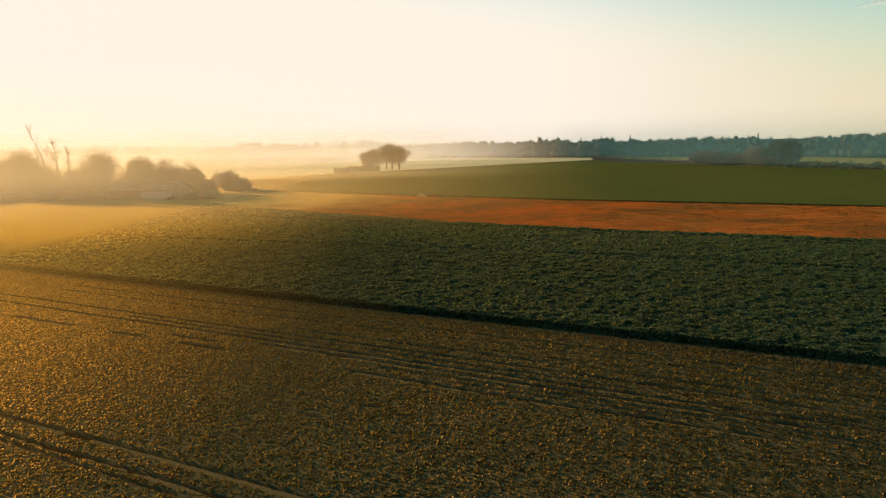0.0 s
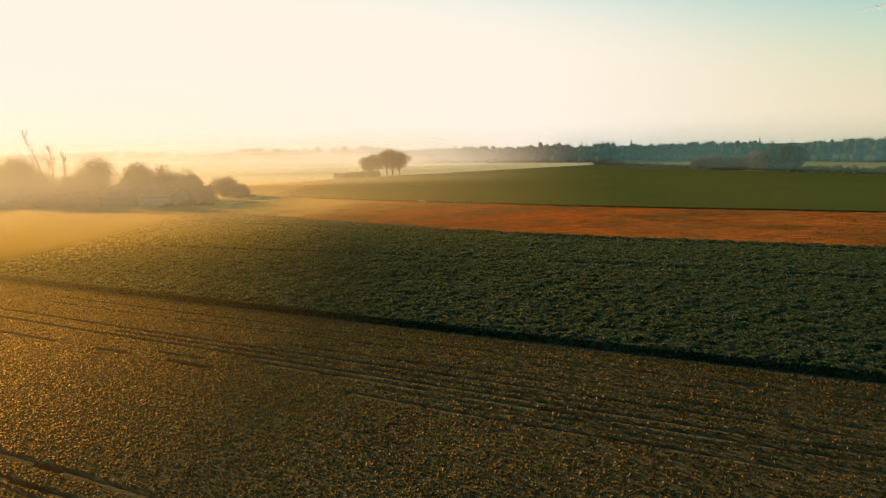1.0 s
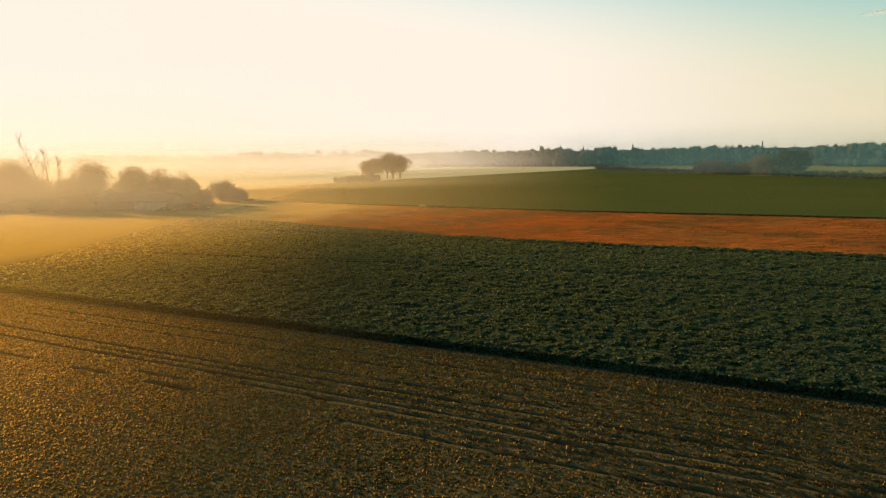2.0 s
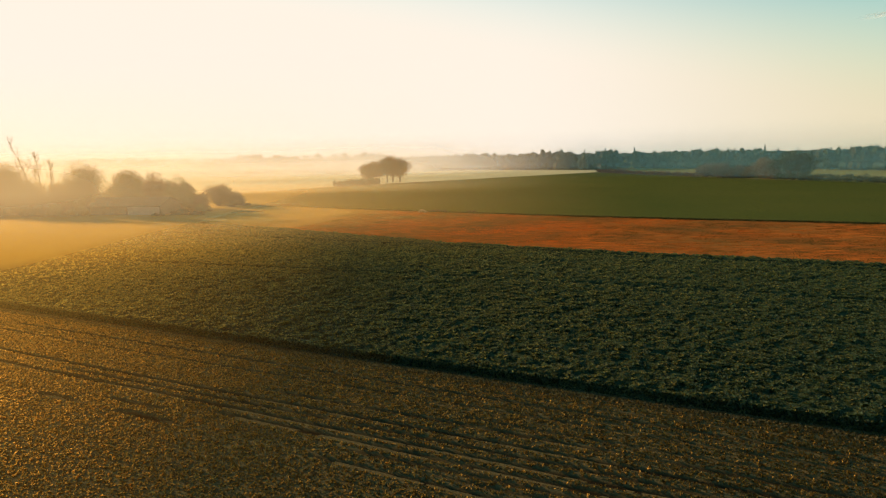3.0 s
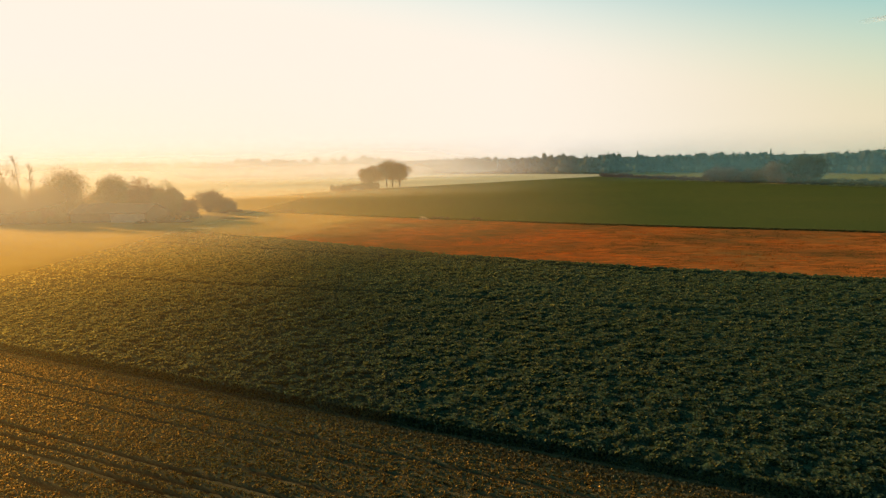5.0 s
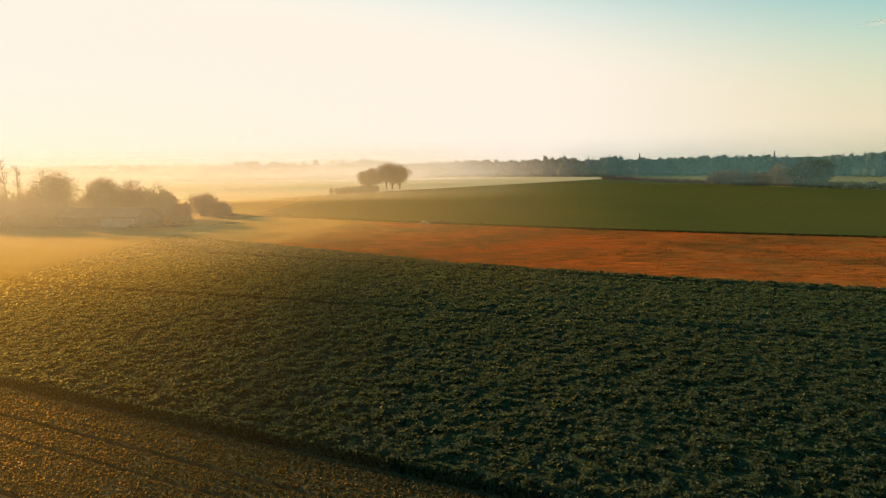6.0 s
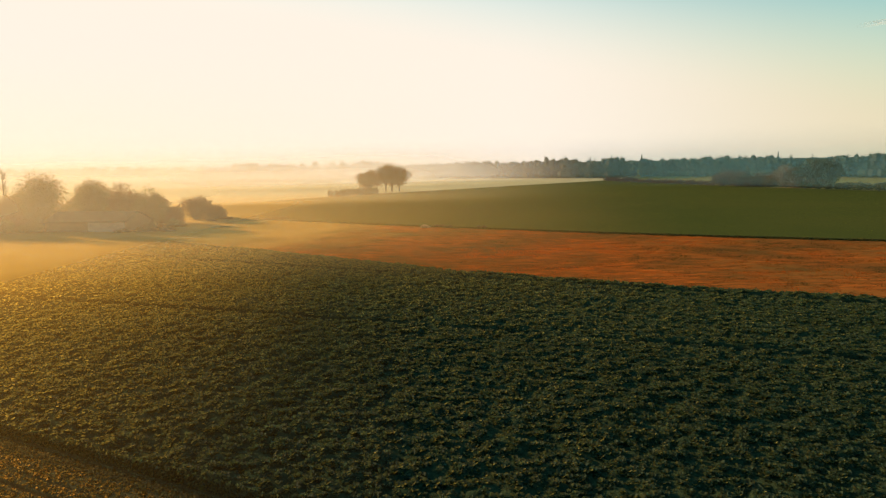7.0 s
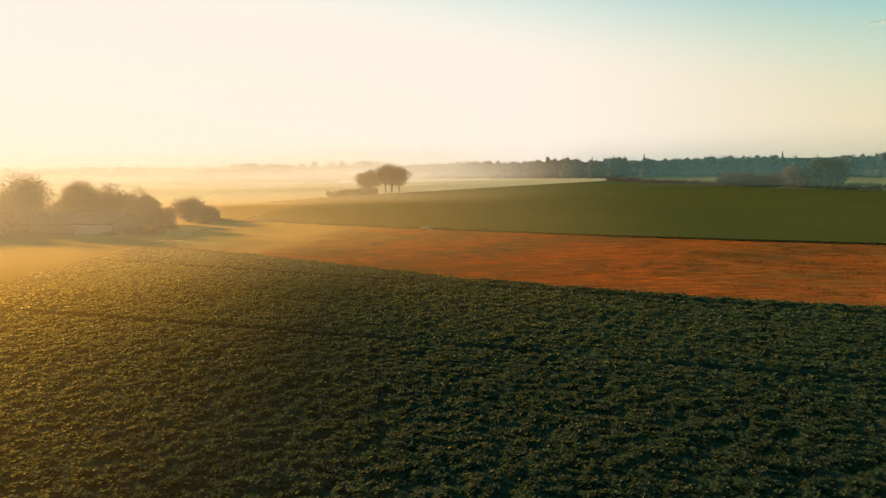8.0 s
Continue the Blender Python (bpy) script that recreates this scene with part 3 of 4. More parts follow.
def bare_tree(name, x, y, h, label, seed, lean=0.0, fork=0.45, spread=1.0):
    """A leafless tree: a slim leaning trunk with a fork, limbs and fine twigs."""
    r = np.random.default_rng(seed)
    top = tagged(empty(name, x, y, -0.08), label, "tree")
    tv, tf, lv, lf, wv, wf = [], [], [], [], [], []
    at = lambda s: Vector((lean * s ** 1.6, 0.3 * math.sin(3 * s), h * s))
    tube(tv, tf, [at(s) for s in (0, 0.2, 0.45, 0.7, 1.0)], [0.3, 0.24, 0.18, 0.11, 0.02], 7)
    part("trunk", mesh_of("trunk", np.array(tv), np.array(tf), M_BARK, True), M_BARK, top)
    for k in range(16):
        s = fork + (0.93 - fork) * r.random()
        a, p = r.uniform(0, math.tau), at(s)
        long = h * (0.10 + 0.22 * (1 - s)) * spread
        e = p + Vector((math.cos(a) * long * 0.5, math.sin(a) * long * 0.5, long * 0.95))
        tube(lv, lf, [p, (p + e) / 2 + Vector((math.cos(a), math.sin(a), 0)) * 0.12 * long, e], [0.07, 0.05, 0.012], 5)
        for _ in range(9):
            q = p.lerp(e, r.uniform(0.25, 1.0))
            d = Vector(r.normal(size=3)) + Vector((math.cos(a) * 0.6, math.sin(a) * 0.6, 1.1))
            d = d.normalized() * long * r.uniform(0.2, 0.5)
            tube(wv, wf, [q, q + d * 0.5 + Vector((0, 0, 0.1)), q + d], [0.03, 0.02, 0.008], 3)
    v, f = joined([(np.array(lv), np.array(lf)), (np.array(wv), np.array(wf))])
    part("limbs", mesh_of("limbs", v, f, M_BARK, False), M_BARK, top)
    return top


def hedge(name, pts, h, w, mat, label, n, size, seed, category="hedge", step=1.6):
    """A hedge along a line: stems at its foot and a dense uneven mass of leaf sprays."""
    r = np.random.default_rng(seed)
    x0, y0 = pts[0]
    top = tagged(empty(name, x0, y0, -0.08), label, category)
    blobs, sv, sf = [], [], []
    for (ax, ay), (bx, by) in zip(pts[:-1], pts[1:]):
        long = math.hypot(bx - ax, by - ay)
        for k in np.arange(0, long, step):
            px, py = ax + (bx - ax) * k / long - x0 + r.normal() * 0.15 * w, ay + (by - ay) * k / long - y0 + r.normal() * 0.15 * w
            hh = h * (0.75 + 0.45 * r.random())
            blobs.append((px, py, hh * 0.5, step * 0.8 + 0.2, w * 0.5, hh * 0.52))
            tube(sv, sf, [(px, py, 0), (px + 0.1, py, hh * 0.4), (px + r.normal() * 0.3, py, hh * 0.85)], [0.06, 0.05, 0.01], 4)
    v, f = leaves(r, n, blobs, size, 0.35)
    v[:, 2] = np.maximum(v[:, 2], 0.05)
    v, f = joined([(np.array(sv), np.array(sf)), (v, f)])
    part("foliage", with_bark(mesh_of("foliage", v, f, mat), len(sf)), mat, top)
    return top


HEART = np.array([(math.sin(a) * math.cos(b), math.sin(a) * math.sin(b), math.cos(a)) for a in np.linspace(0.02, math.pi - 0.02, 5) for b in np.linspace(0, math.tau, 7)[:-1]])
HEART_FACES = np.array([(i * 6 + k, i * 6 + (k + 1) % 6, i * 6 + 6 + (k + 1) % 6, i * 6 + 6 + k) for i in range(4) for k in range(6)])


def wood(name, line, depth, h, mat, label, spacing, per_tree, size, seed):
    """A far wood: rows of crowns along a line and behind it, in one mesh."""
    r = np.random.default_rng(seed)
    vs, fs, tones, k = [], [], [], 0
    for (ax, ay), (bx, by) in zip(line[:-1], line[1:]):
        long = math.hypot(bx - ax, by - ay)
        nx, ny = -(by - ay) / long, (bx - ax) / long
        for row in np.arange(0, depth, spacing * 1.6):
            for s in np.arange(0, long, spacing):
                q = (s + r.normal() * spacing * 0.55) / long
                d = row + abs(r.normal()) * spacing * 0.5
                px, py = ax + (bx - ax) * q + nx * d, ay + (by - ay) * q + ny * d
                hh = h * (0.72 + 0.26 * grain(px, py, 40.0) + 0.26 * r.random())
                w = hh * (0.36 + 0.4 * r.random())
                blobs = [(px + r.normal() * w * 0.22, py + r.normal() * w * 0.22, hh * (0.5 + 0.1 * j), w * 0.36, w * 0.36, hh * 0.22) for j in range(4)]
                blobs += [(px + r.normal() * w * 0.3, py + r.normal() * w * 0.3, hh * 0.2, w * 0.5, w * 0.5, hh * 0.24) for _ in range(2)]
                v, f = leaves(r, per_tree, blobs, size, 0.35, 0, 0.12)
                v, f = joined([(v, f), *[(np.array(b[:3]) + HEART * np.array(b[3:]) * r.uniform(0.55, 0.8), HEART_FACES) for b in blobs]])
                vs.append(v), fs.append(f + k), tones.append(np.full(len(v), 0.65 * r.random() + 0.35 * grain(px, py, 70.0)))
                k += len(v)
    v = np.concatenate(vs)
    v[:, 2] = np.maximum(v[:, 2], -0.05)
    return tagged(new(name, mesh_of(name, v, np.concatenate(fs), mat, False, ("tone", np.concatenate(tones)))), label, "wood", kind="stuff")


# group in the far field
tree("oak_tree", -52.4, 438, 15.8, 18.5, M_OAK, "rounded brown-leaved oak standing at the end of a field hedge", low=1.2, count=26, n=9500, size=0.55, shell=0.35, seed=11, group="oaks in the far field")
for k, (x, y, h, w) in enumerate(((-42.3, 449, 17.8, 15), (-38.0, 447, 18.6, 14), (-32.8, 446, 17.6, 18))):
    tree("oak_tree", x, y, h, w, M_OAK, "tall russet-brown oak with a bare lower trunk in the grass field", low=3.4, count=18, shell=0.35, n=6800, size=0.5, seed=21 + k, group="oaks in the far field")
hedge("field_hedge", [(-68.5, 384), (-60, 392), (-44, 410)], 4.0, 4.0, M_OLIVE, "clipped olive-brown hedge beside the oaks", 9000, 0.5, 31)

# farmstead thicket
THICKET = [  # x, y, height, width, low, leaf
    (-146, 208, 18, 14, 4, M_OLIVE), (-158, 214, 15, 12, 3, M_OLIVE), (-171, 206, 13, 13, 2, M_OLIVE), (-115, 203, 17.8, 12, 4, M_OLIVE), (-124, 206, 11, 9, 1.5, M_OAK),
    (-102.5, 206, 15.6, 8, 4, M_OLIVE), (-94, 208, 12.8, 10, 1.5, M_OAK), (-87.5, 207, 12.6, 9, 1.5, M_OLIVE), (-89.5, 217, 10.8, 6.5, 1.5, M_OAK), (-109, 211, 12, 9, 1.5, M_OLIVE),
    (-81.3, 225, 9.6, 10.0, 0.2, M_OAK), (-136, 201, 9, 10, 0.6, M_OLIVE), (-150, 199, 8, 11, 0.5, M_OLIVE), (-164, 200, 8.5, 11, 0.5, M_OLIVE), (-182, 203, 9, 14, 0.5, M_OLIVE),
    (-122, 199, 8, 9, 0.5, M_OAK), (-84, 214, 7.2, 7, 0.4, M_OAK), (-130, 215, 12, 12, 2, M_OLIVE), (-108.5, 215, 14.5, 10, 2, M_OLIVE), (-98, 213, 13, 8, 1, M_OAK), (-138, 209, 14, 11, 2, M_OLIVE), (-76.5, 228.5, 6.0, 6, 0.2, M_OAK)]
for k, (x, y, h, w, low, leaf) in enumerate(THICKET):
    w, low = w * 1.2, low * 0.4
    tree("tree", x, y, h, w, leaf, "hazy brown-green autumn tree in the farmstead thicket" if h > 10 else "low rounded autumn tree beside the old barn", low=low, count=20, n=int(3000 + 42 * h * w), size=0.3, seed=100 + k, shell=0.3, twigs=70, group="farmstead thicket")
for pts, h, w, seed in (([(-190, 214), (-150, 218), (-118, 219)], 10.5, 9, 91), ([(-122, 216), (-104, 217), (-84, 215)], 9.0, 7.5, 92)):
    hedge("thicket", pts, h, w, M_OLIVE, "dense brown-green undergrowth filling the gaps between farmstead trees", 7000, 0.5, seed, "thicket", step=2.6)
SHRUBS = [(-77.3, 233.5, 5.2, 6.5, M_OAK), (-80.5, 191, 3.6, 6, M_DARK), (-75.5, 190.5, 2.6, 5, M_DARK), (-86, 188.5, 2.4, 4, M_DARK), (-113, 194, 4.2, 6, M_OLIVE), (-119.5, 193, 5, 7, M_OLIVE),
          (-128, 195, 5.5, 8, M_OLIVE), (-141, 196, 5, 9, M_OLIVE), (-156, 194, 5.5, 9, M_OLIVE), (-75, 221, 2.4, 4, M_OAK), (-72, 226, 2.0, 4, M_OAK), (-79, 203, 3.4, 6, M_OLIVE)]
for k, (x, y, h, w, leaf) in enumerate(SHRUBS):
    tree("shrub", x, y, h, w, leaf, "low tangled shrub at the farmstead's edge", "shrub", low=0.2, count=8, n=int(700 + 50 * h * w), size=0.32, seed=200 + k, trunks=3, group="farmstead shrubs")
bare_tree("bare_tree", -131.5, 203, 25.5, "tall leafless forked poplar leaning over the thicket", 41, lean=-7.0)
bare_tree("bare_tree", -128.5, 201.5, 21.5, "tall slim leafless poplar rising from the thicket", 42, lean=-0.8, fork=0.5, spread=0.7)
bare_tree("bare_tree", -126, 202.5, 19.5, "tall slim leafless poplar rising from the thicket", 43, lean=0.3, fork=0.5, spread=0.7)

# hedge and trees along the far field's edge
hedge("field_hedge", [(143.5, 578), (154, 530), (166, 480), (177, 436)], 3.2, 3.4, M_RUSTLEAF, "low rusty-brown hedge along the grass field's edge", 7000, 0.6, 51, step=2.4)
hedge("field_hedge", [(177, 436), (190, 410), (204, 386), (209, 370)], 5.0, 5.5, M_RUSTLEAF, "overgrown rusty-brown hedge between the hedgerow trees", 6000, 0.55, 53, step=2.4)
hedge("field_hedge", [(200, 372), (208, 352), (224, 312), (246, 262)], 4.0, 4.0, M_DARK, "dark green overgrown hedge along the grass field's edge", 8000, 0.55, 52, step=2.2)
EDGE_TREES = [(180.5, 428, 10.6, 13, M_RUSTLEAF, "rusty-leaved rounded tree in the field hedge"), (186, 416, 9.6, 11, M_RUSTLEAF, "rusty-leaved rounded tree in the field hedge"),
              (191, 408, 8.8, 10, M_RUSTLEAF, "rusty-leaved rounded tree in the field hedge"), (196, 400, 8.2, 9, M_OAK, "low brown-leaved tree in the field hedge"),
              (202, 393, 13.6, 12, M_RUSTLEAF, "tall orange-brown tree in the field hedge"), (213, 381, 17.0, 17, M_DARK, "large dark green spreading tree in the field hedge"),
              (220, 384, 16.0, 15, M_DARK, "large dark green spreading tree in the field hedge"), (201, 384, 7.0, 8, M_RUSTLEAF, "low rusty bush in front of a dark tree")]
for k, (x, y, h, w, leaf, label) in enumerate(EDGE_TREES):
    w *= 1.45
    tree("tree", x, y, h, w, leaf, label, low=-0.5, count=16, n=int(2400 + 14 * h * w), size=0.6, seed=300 + k, shell=0.4, group="hedgerow trees")

wood("wood_right", [(196, 700), (245, 650), (285, 612), (328, 546), (345, 478), (385, 420), (450, 360), (560, 280)], 62, 18.5, M_WOOD_DARK, "dense dark blue-green wood beyond the fields", 8, 280, 0.95, 61)
wood("treeline_far", [(-37, 850), (9, 806), (76, 748), (121, 709), (171, 665), (200, 690)], 30, 21, M_WOOD_OLIVE, "hazy olive treeline behind the misty meadow", 8, 300, 0.95, 62)
wood("treeline_mist", [(-700, 900), (-384, 858), (-306, 862), (-218, 830), (-143, 835), (-37, 846)], 26, 23, M_WOOD_OLIVE, "faint treeline almost lost in the morning mist", 9, 200, 1.1, 63)
tagged(new("ridge_far", mesh_of("ridge_far", *(lambda a, q: (np.stack([np.stack([1900 * np.sin(a), 1900 * np.cos(a), -1 + 0 * a], -1), np.stack([1900 * np.sin(a), 1900 * np.cos(a), 11 + 9 * grain(a * 20, a * 0 + 2, 3.0) + 1.5 * grain(a * 1500, a * 0, 1.0)], -1), np.stack([2200 * np.sin(a), 2200 * np.cos(a), -1 + 0 * a], -1)]).reshape(-1, 3), grid_faces(3, q)))(np.linspace(-1.2, 1.3, 700), 700), M_DARK, True)),
       "low wooded ridge far off on the horizon", "ridge", kind="structure")


def conifer(name, x, y, h, w, label, seed):
    r = np.random.default_rng(seed)
    top = tagged(empty(name, x, y, -0.08), label, "tree")
    tv, tf = [], []
    tube(tv, tf, [(0, 0, 0), (0, 0, h * 0.5), (0, 0, h)], [0.35, 0.22, 0.03], 6)
    part("trunk", mesh_of("trunk", np.array(tv), np.array(tf), M_BARK, True), M_BARK, top)
    n = 900
    z = h * (0.12 + 0.88 * r.random(n) ** 0.8)
    rad = w * 0.5 * (1.02 - z / h) * (0.45 + 0.55 * r.random(n)) * (0.75 + 0.5 * ((z * 1.1) % 1))
    a = r.uniform(0, math.tau, n)
    v, f = sprays(r, np.stack([np.cos(a) * rad, np.sin(a) * rad, z], -1), 0.7)
    part("crown", mesh_of("crown", v, f, M_DARK), M_DARK, top)


for k, (x, y, h, w) in enumerate(((132, 690, 22, 7), (139, 688, 20.5, 7), (153, 675, 22.5, 5), (172, 662, 23.5, 4.5), (205, 668, 24, 7), (310, 600, 23, 5.5))):
    conifer("conifer", x, y, h, w, "slender dark conifer rising above the wood", 400 + k)

# ---- barn, fence, yard ----
def barn():
    top = tagged(empty("barn", -97, 197.5, 0, -9.5), "low old barn with a dark roof and pale sheeted wall", "barn")
    hw, hd, eave, ridge = 12.0, 5.0, 4.3, 6.5
    bm = bmesh.new()
    box(bm, -hw, 1.0, -hd, -hd + 0.2, -0.1, eave)
    part("boarded_wall", bm, M_BOARD, top, "dark weathered boarding")
    bm = bmesh.new()
    for k in range(22):
        x = 1.0 + k * 0.5
        box(bm, x, x + 0.34, -hd - 0.02, -hd + 0.16, -0.1, eave - 0.1)
        box(bm, x + 0.34, x + 0.5, -hd + 0.03, -hd + 0.16, -0.1, eave - 0.1)
    part("sheeted_wall", bm, M_SHEET, top, "pale blue-grey corrugated sheeting")
    bm = bmesh.new()
    box(bm, -hw, hw, hd - 0.2, hd, -0.1, eave)
    part("back_wall", bm, M_BOARD, top)
    for sx in (-1, 1):
        bm = bmesh.new()
        pts = [(-hd, -0.1), (hd, -0.1), (hd, eave), (0, ridge - 0.1), (-hd, eave)]
        a = [bm.verts.new((sx * hw, y, z)) for y, z in pts]
        b = [bm.verts.new((sx * (hw - 0.2), y, z)) for y, z in pts]
        bm.faces.new(a), bm.faces.new(b[::-1])
        for i in range(5):
            bm.faces.new((a[i], a[(i + 1) % 5], b[(i + 1) % 5], b[i]))
        bmesh.ops.recalc_face_normals(bm, faces=bm.faces)
        part("gable_wall", bm, M_BOARD, top)
    for sy in (-1, 1):
        bm = bmesh.new()
        pts = [(0, ridge), (sy * (hd + 0.6), eave - 0.22), (sy * (hd + 0.6), eave - 0.04), (0, ridge + 0.2)]
        a = [bm.verts.new((-hw - 0.5, y, z)) for y, z in pts]
        b = [bm.verts.new((hw + 0.5, y, z)) for y, z in pts]
        bm.faces.new(a), bm.faces.new(b[::-1])
        for i in range(4):
            bm.faces.new((a[i], a[(i + 1) % 4], b[(i + 1) % 4], b[i]))
        for k in range(25):
            x = -hw - 0.4 + k * 1.02
            vs = box(bm, x, x + 0.08, min(0, sy * (hd + 0.6)), max(0, sy * (hd + 0.6)), 0.0, 0.06)
            for q in vs:
                q.co.z += ridge + 0.19 - abs(q.co.y) * (ridge - eave + 0.24) / (hd + 0.6)
        bmesh.ops.recalc_face_normals(bm, faces=bm.faces)
        part("roof_slope", bm, M_ROOF, top, "dark weathered corrugated roofing")
    return top


barn()


def fence(pts, spacing, label):
    x0, y0 = pts[0]
    top = tagged(empty("fence", x0, y0, -0.1), label, "fence")
    for (ax, ay), (bx, by) in zip(pts[:-1], pts[1:]):
        long, turn = math.hypot(bx - ax, by - ay), math.atan2(by - ay, bx - ax)
        for k in range(int(long / spacing) + 1):
            q = k * spacing / long
            bm = bmesh.new()
            h = 1.25 + 0.12 * random.random()
            bmesh.ops.create_cone(bm, cap_ends=True, segments=7, radius1=0.09, radius2=0.07, depth=h, matrix=Matrix.Translation((0, 0, h / 2)))
            ob = part("post", bm, M_WOOD, top)
            ob.matrix_basis = pose(ax + (bx - ax) * q - x0, ay + (by - ay) * q - y0, 0, random.uniform(-4, 4), random.uniform(-4, 4), 0)
        for z in (0.55, 1.05):
            bm = bmesh.new()
            box(bm, 0, long, -0.03, 0.03, z - 0.06, z + 0.06)
            ob = part("rail", bm, M_WOOD, top)
            ob.matrix_basis = pose(ax - x0, ay - y0, 0, 0, 0, math.degrees(turn))
    return top


fence([(-74.5, 232.5), (-66, 236), (-55, 236.6)], 2.6, "weathered wooden post and rail fence by the meadow")
fence([(-86, 205), (-77, 213), (-70, 218)], 2.8, "weathered wooden post and rail fence by the yard")
hedge("verge_hedge", [(-73, 233.8), (-66, 237), (-56, 238)], 0.8, 1.4, M_DARK, "low dark bramble line under the fence", 1600, 0.3, 71)
hedge("verge_hedge", [(-71.5, 210), (-66, 212.5), (-61.5, 214)], 0.7, 1.2, M_DARK, "low dark bramble line across pale grass", 1000, 0.28, 72)
hedge("verge_hedge", [(-83, 203), (-77, 207)], 0.9, 1.5, M_DARK, "low dark bramble line beside the yard", 900, 0.3, 73)

YARD = [(-82, 182.5), (-59, 234), (-74.5, 236), (-108, 324), (-150, 330), (-260, 260), (-230, 205), (-150, 205.5), (-113, 188), (-88, 186)]
flat_sheet("yard_meadow", YARD, -0.05, M_STRAW, "pale straw-coloured rough grass around the farmstead", "field")
for k, (x, y, a, b, turn) in enumerate(((-100.4, 189.3, 5.6, 0.9, -8), (-80.2, 179.6, 3.6, 0.8, -6), (-69, 186, 6.0, 0.9, 14), (-128, 193.5, 4.0, 0.7, -5), (-73, 199, 5, 1.0, 12))):
    q = np.linspace(0, math.tau, 28, endpoint=False)
    rr = 1 + 0.35 * (grain(np.cos(q) * 2 + k * 5, np.sin(q) * 2, 0.7) - 0.5)
    vs = np.concatenate([[(0, 0, 0.22)], np.stack([np.cos(q) * rr * a * 0.6, np.sin(q) * rr * b * 0.6, 0 * q + 0.18], -1), np.stack([np.cos(q) * rr * a, np.sin(q) * rr * b, 0 * q - 0.1], -1)])
    fs = [(0, 1 + i, 1 + (i + 1) % 28, 1 + (i + 1) % 28) for i in range(28)]
    me = bpy.data.meshes.new("sand_patch")
    me.from_pydata([tuple(p) for p in vs], [], [f[:3] for f in fs] + [(1 + i, 29 + i, 29 + (i + 1) % 28, 1 + (i + 1) % 28) for i in range(28)])
    me.materials.append(M_SAND)
    ob = tagged(new("sand_patch", me), "low spread of pale sand at the field's edge", "sand", "sand spreads")
    ob.matrix_basis = pose(x, y, 0, 0, 0, turn)


def heap(x, y, w, h, mat, label, seed):
    """A small heap of clods."""
    r = np.random.default_rng(seed)
    bm = bmesh.new()
    for _ in range(20):
        s = r.uniform(0.24, 0.44)
        px, py = r.normal() * w * 0.26, r.normal() * w * 0.16
        m = Matrix.LocRotScale((px, py, max(0.02, h * 0.75 * math.exp(-(px / w * 2.4) ** 2) - 0.1 * r.random())), Euler(r.uniform(0, 3, 3)), (s * 1.4, s, s * 0.9))
        made = bmesh.ops.create_icosphere(bm, subdivisions=1, radius=1.0, matrix=m)
        for q in made["verts"]:
            q.co += Vector(r.normal(size=3)) * 0.035
    me = bpy.data.meshes.new("heap")
    bm.to_mesh(me)
    bm.free()
    me.materials.append(mat)
    ob = tagged(new("heap", me), label, "heap", "heaps at the field's edge")
    ob.matrix_basis = pose(x, y, 0.02, 0, 0, r.uniform(-20, 20))


heap(-7.6, 198.6, 2.9, 0.88, M_STONE, "small heap of pale field stones on the rust grass", 81)
heap(-4.4, 199.9, 2.3, 0.66, M_EARTH, "small dark heap of earth at the field's edge", 82)
heap(-2.6, 199.4, 2.6, 0.72, M_EARTH, "small dark heap of earth at the field's edge", 83)
heap(-0.6, 198.6, 1.4, 0.55, M_EARTH, "small dark heap of earth at the field's edge", 84)
heap(7.0, 195.2, 1.4, 0.55, M_EARTH, "small dark heap of earth at the field's edge", 85)
heap(8.6, 194.6, 1.2, 0.55, M_EARTH, "small dark heap of earth at the field's edge", 86)

# rough grass along the strip's far side
tu = rng.uniform(-150, 75, 22000)
tx, ty = to_xy(tu, np.interp(tu, *RUST_FAR) + 0.3 + 0.35 * rng.normal(size=len(tu)))
v, f = sprays(rng, np.stack([tx, ty, 0.05 + 0.32 * rng.random(len(tu))], -1), 0.3, 1.0)
tagged(new("verge_grass", mesh_of("verge_grass", v, f, M_VERGE)), "narrow dark grass verge between rust strip and green field", "grass", kind="stuff")


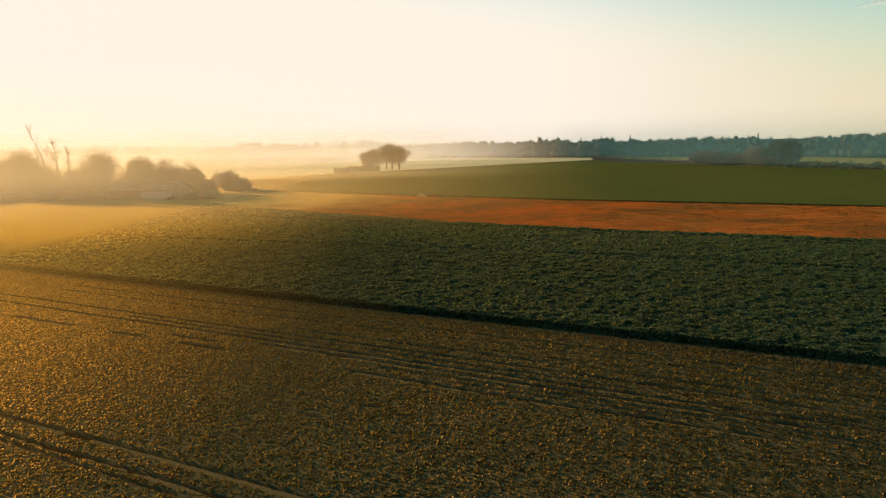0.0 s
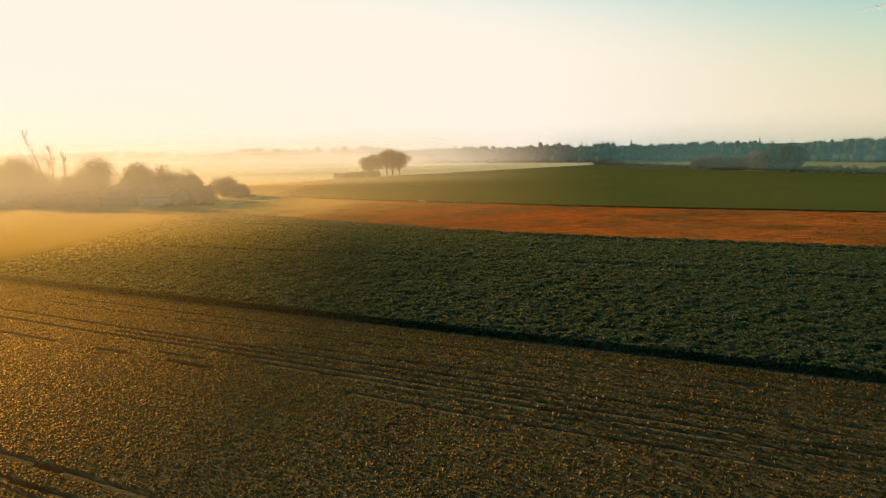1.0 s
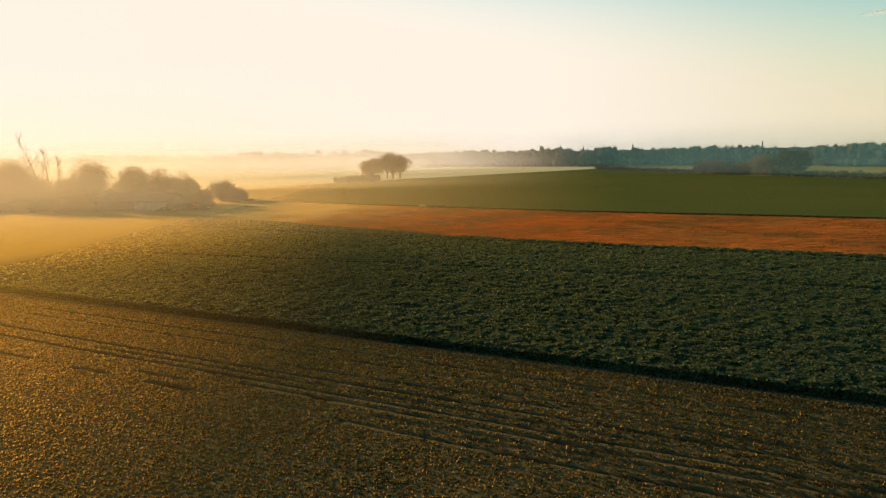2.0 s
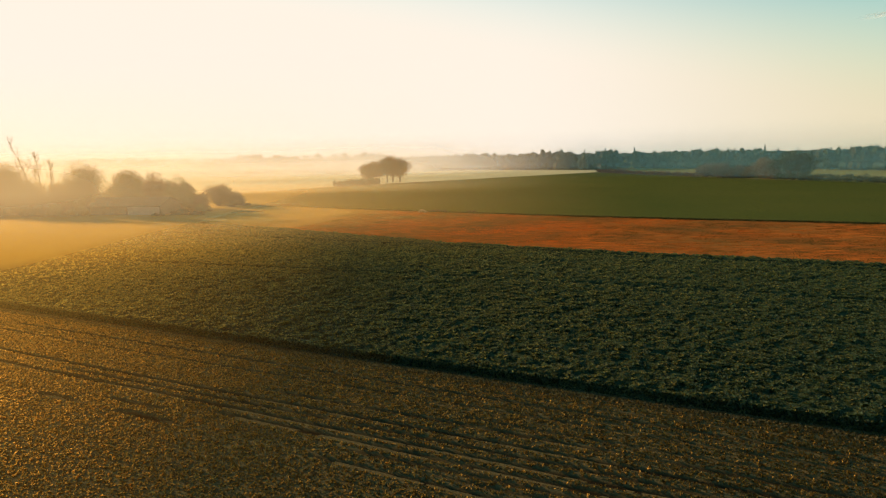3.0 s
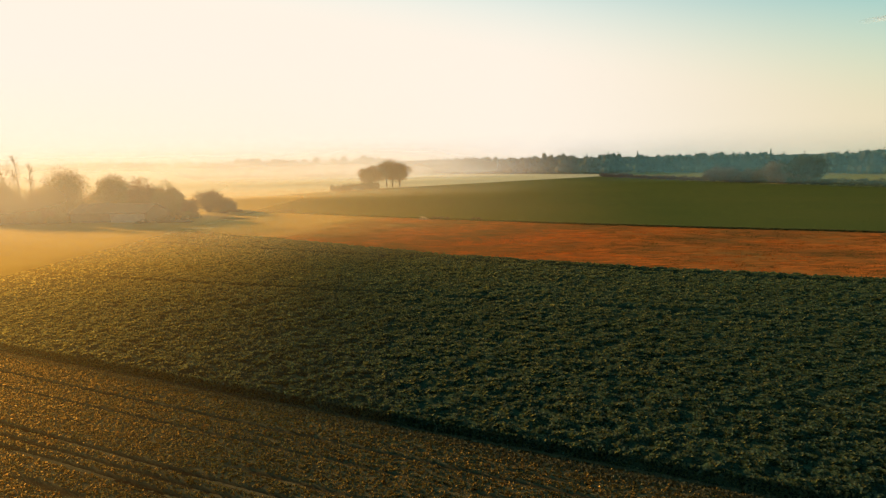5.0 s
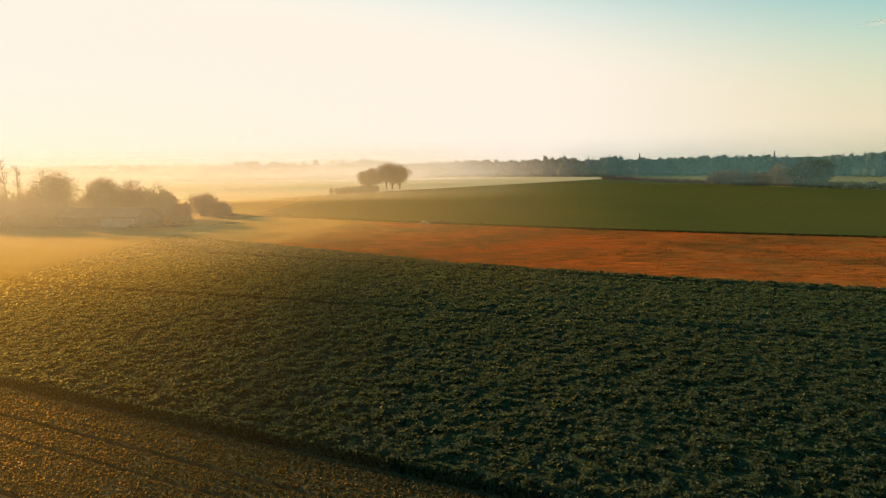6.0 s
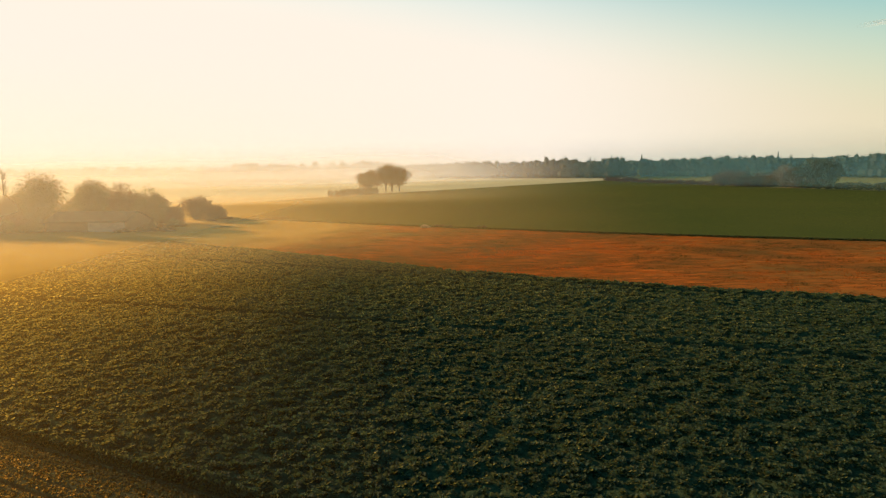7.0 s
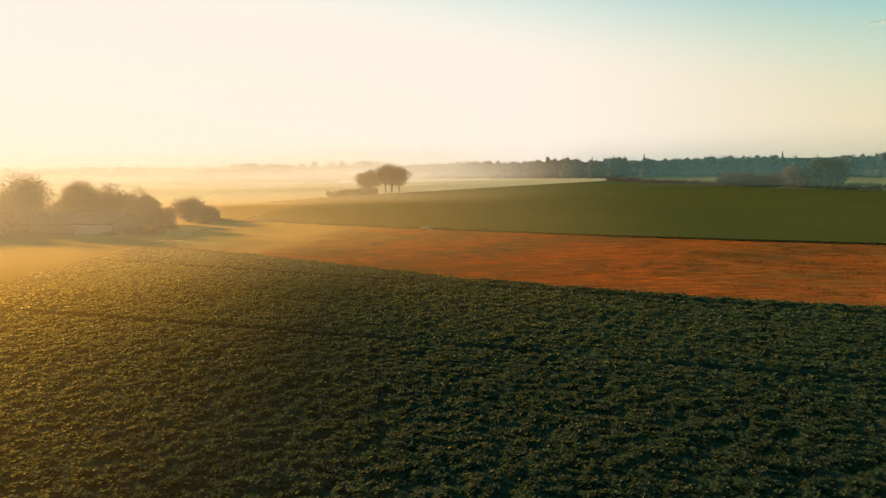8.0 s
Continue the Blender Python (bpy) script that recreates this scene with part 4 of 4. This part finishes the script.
# ---- morning mist, haze and glare sheets ----
def haze_sheet(name, pts, bow, h, density, label, ends=(0.25, 0.25), foot=0.15, mat=M_MIST):
    """A sheet standing in for mist and haze: a gently bowed front along a line, thinning to nothing at its foot, its
    top and its ends.
    """
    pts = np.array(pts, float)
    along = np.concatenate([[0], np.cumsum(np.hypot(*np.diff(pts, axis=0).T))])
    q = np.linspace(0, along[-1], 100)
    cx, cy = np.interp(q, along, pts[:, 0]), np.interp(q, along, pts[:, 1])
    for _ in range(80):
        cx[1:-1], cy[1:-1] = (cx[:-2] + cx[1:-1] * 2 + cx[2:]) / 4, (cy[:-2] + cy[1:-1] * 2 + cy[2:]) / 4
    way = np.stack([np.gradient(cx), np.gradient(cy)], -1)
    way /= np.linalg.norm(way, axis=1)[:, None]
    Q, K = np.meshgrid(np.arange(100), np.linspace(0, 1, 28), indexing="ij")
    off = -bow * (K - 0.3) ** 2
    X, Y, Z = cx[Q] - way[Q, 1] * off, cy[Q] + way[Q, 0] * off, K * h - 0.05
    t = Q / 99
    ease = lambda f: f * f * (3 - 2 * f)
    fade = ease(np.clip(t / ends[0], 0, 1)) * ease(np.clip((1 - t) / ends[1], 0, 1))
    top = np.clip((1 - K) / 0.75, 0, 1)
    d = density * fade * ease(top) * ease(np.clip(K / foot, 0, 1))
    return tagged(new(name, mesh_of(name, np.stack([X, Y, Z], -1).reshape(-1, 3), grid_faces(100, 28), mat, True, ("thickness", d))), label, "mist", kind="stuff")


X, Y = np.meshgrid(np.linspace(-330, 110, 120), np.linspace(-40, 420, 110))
turned = np.clip((-X + 14 + 0.28 * Y) / (Y + 64) / 0.6, 0, 1) ** 1.8 * np.clip((Y - 82) / 95, 0, 1) ** 2     # painted glare, deeper towards the sun's side
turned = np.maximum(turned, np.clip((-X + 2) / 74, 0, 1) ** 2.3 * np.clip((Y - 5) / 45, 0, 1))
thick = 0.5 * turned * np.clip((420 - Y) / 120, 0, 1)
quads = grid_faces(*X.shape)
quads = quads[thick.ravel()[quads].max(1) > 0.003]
# added amber sheet: paints the sun's glare over the left of the fields
tagged(new("glare_sheet", mesh_of("glare_sheet", np.stack([X, Y, 1.3 + 0.4 * grain(X, Y, 30.0)], -1).reshape(-1, 3), quads, M_AMBER, True, ("thickness", thick))),
       "thin amber sheet of painted sun glare over the fields", "mist", kind="stuff")
# upright sheets stand in for mist and for gold and blue aerial haze
haze_sheet("haze_sheet", [(-240, 94), (-120, 116), (-60, 120), (-10, 119), (36, 114)], 4, 36, 0.6, "thin sheet of golden haze before the farmstead", (0.1, 0.62), 0.36)
haze_sheet("haze_sheet", [(-460, 340), (-200, 305), (-120, 298), (-40, 300), (90, 330)], 6, 34, 0.42, "sheet of golden haze behind the farmstead", (0.15, 0.5), 0.12)
haze_sheet("haze_sheet", [(-640, 520), (-300, 530), (-60, 545), (145, 603)], 6, 32, 0.46, "pale ground mist over the far meadow", mat=M_PALEMIST)
haze_sheet("haze_sheet", [(-800, 770), (-300, 745), (0, 690), (175, 612)], 8, 46, 0.82, "pale mist lying in front of the far treeline", (0.1, 0.28), mat=M_PALEMIST)
haze_sheet("haze_sheet", [(70, 635), (150, 575), (215, 500), (345, 415)], 8, 44, 0.30, "thin sheet of blue haze before the dark wood", (0.3, 0.1), 0.12, M_BLUE)
haze_sheet("haze_sheet", [(60, 480), (130, 440), (170, 395), (198, 340), (235, 250)], 4, 32, 0.22, "thin sheet of blue haze before the field hedge", (0.4, 0.1), 0.12, M_BLUE)


def cloud(x, y, z, long, tall, thick, label):
    """A thin high wisp of cloud: a bowed, tapering sheet of droplets."""
    Q, K = np.meshgrid(np.linspace(-1, 1, 60), np.linspace(-1, 1, 17), indexing="ij")
    d = np.clip(1 - Q ** 2 - K ** 2, 0, 1) * (0.35 + 0.9 * grain(Q * 9 + x, K * 2.5 + y, 1.0)) * thick
    pts = np.stack([Q * long / 2, K * K * 30, K * tall / 2 * (1 - 0.4 * Q) + Q * tall * 0.35], -1).reshape(-1, 3)
    ob = tagged(new("cloud", mesh_of("cloud", pts, grid_faces(60, 17), M_CLOUD, True, ("thickness", np.clip(d, 0, 0.9)))), label, "cloud", kind="structure")
    ob.matrix_basis = pose(x, y, z, 0, 0, -math.degrees(math.atan2(x, y)))


cloud(2190, 3100, 676, 260, 30, 0.6, "small white wisp of cloud high in the sky")
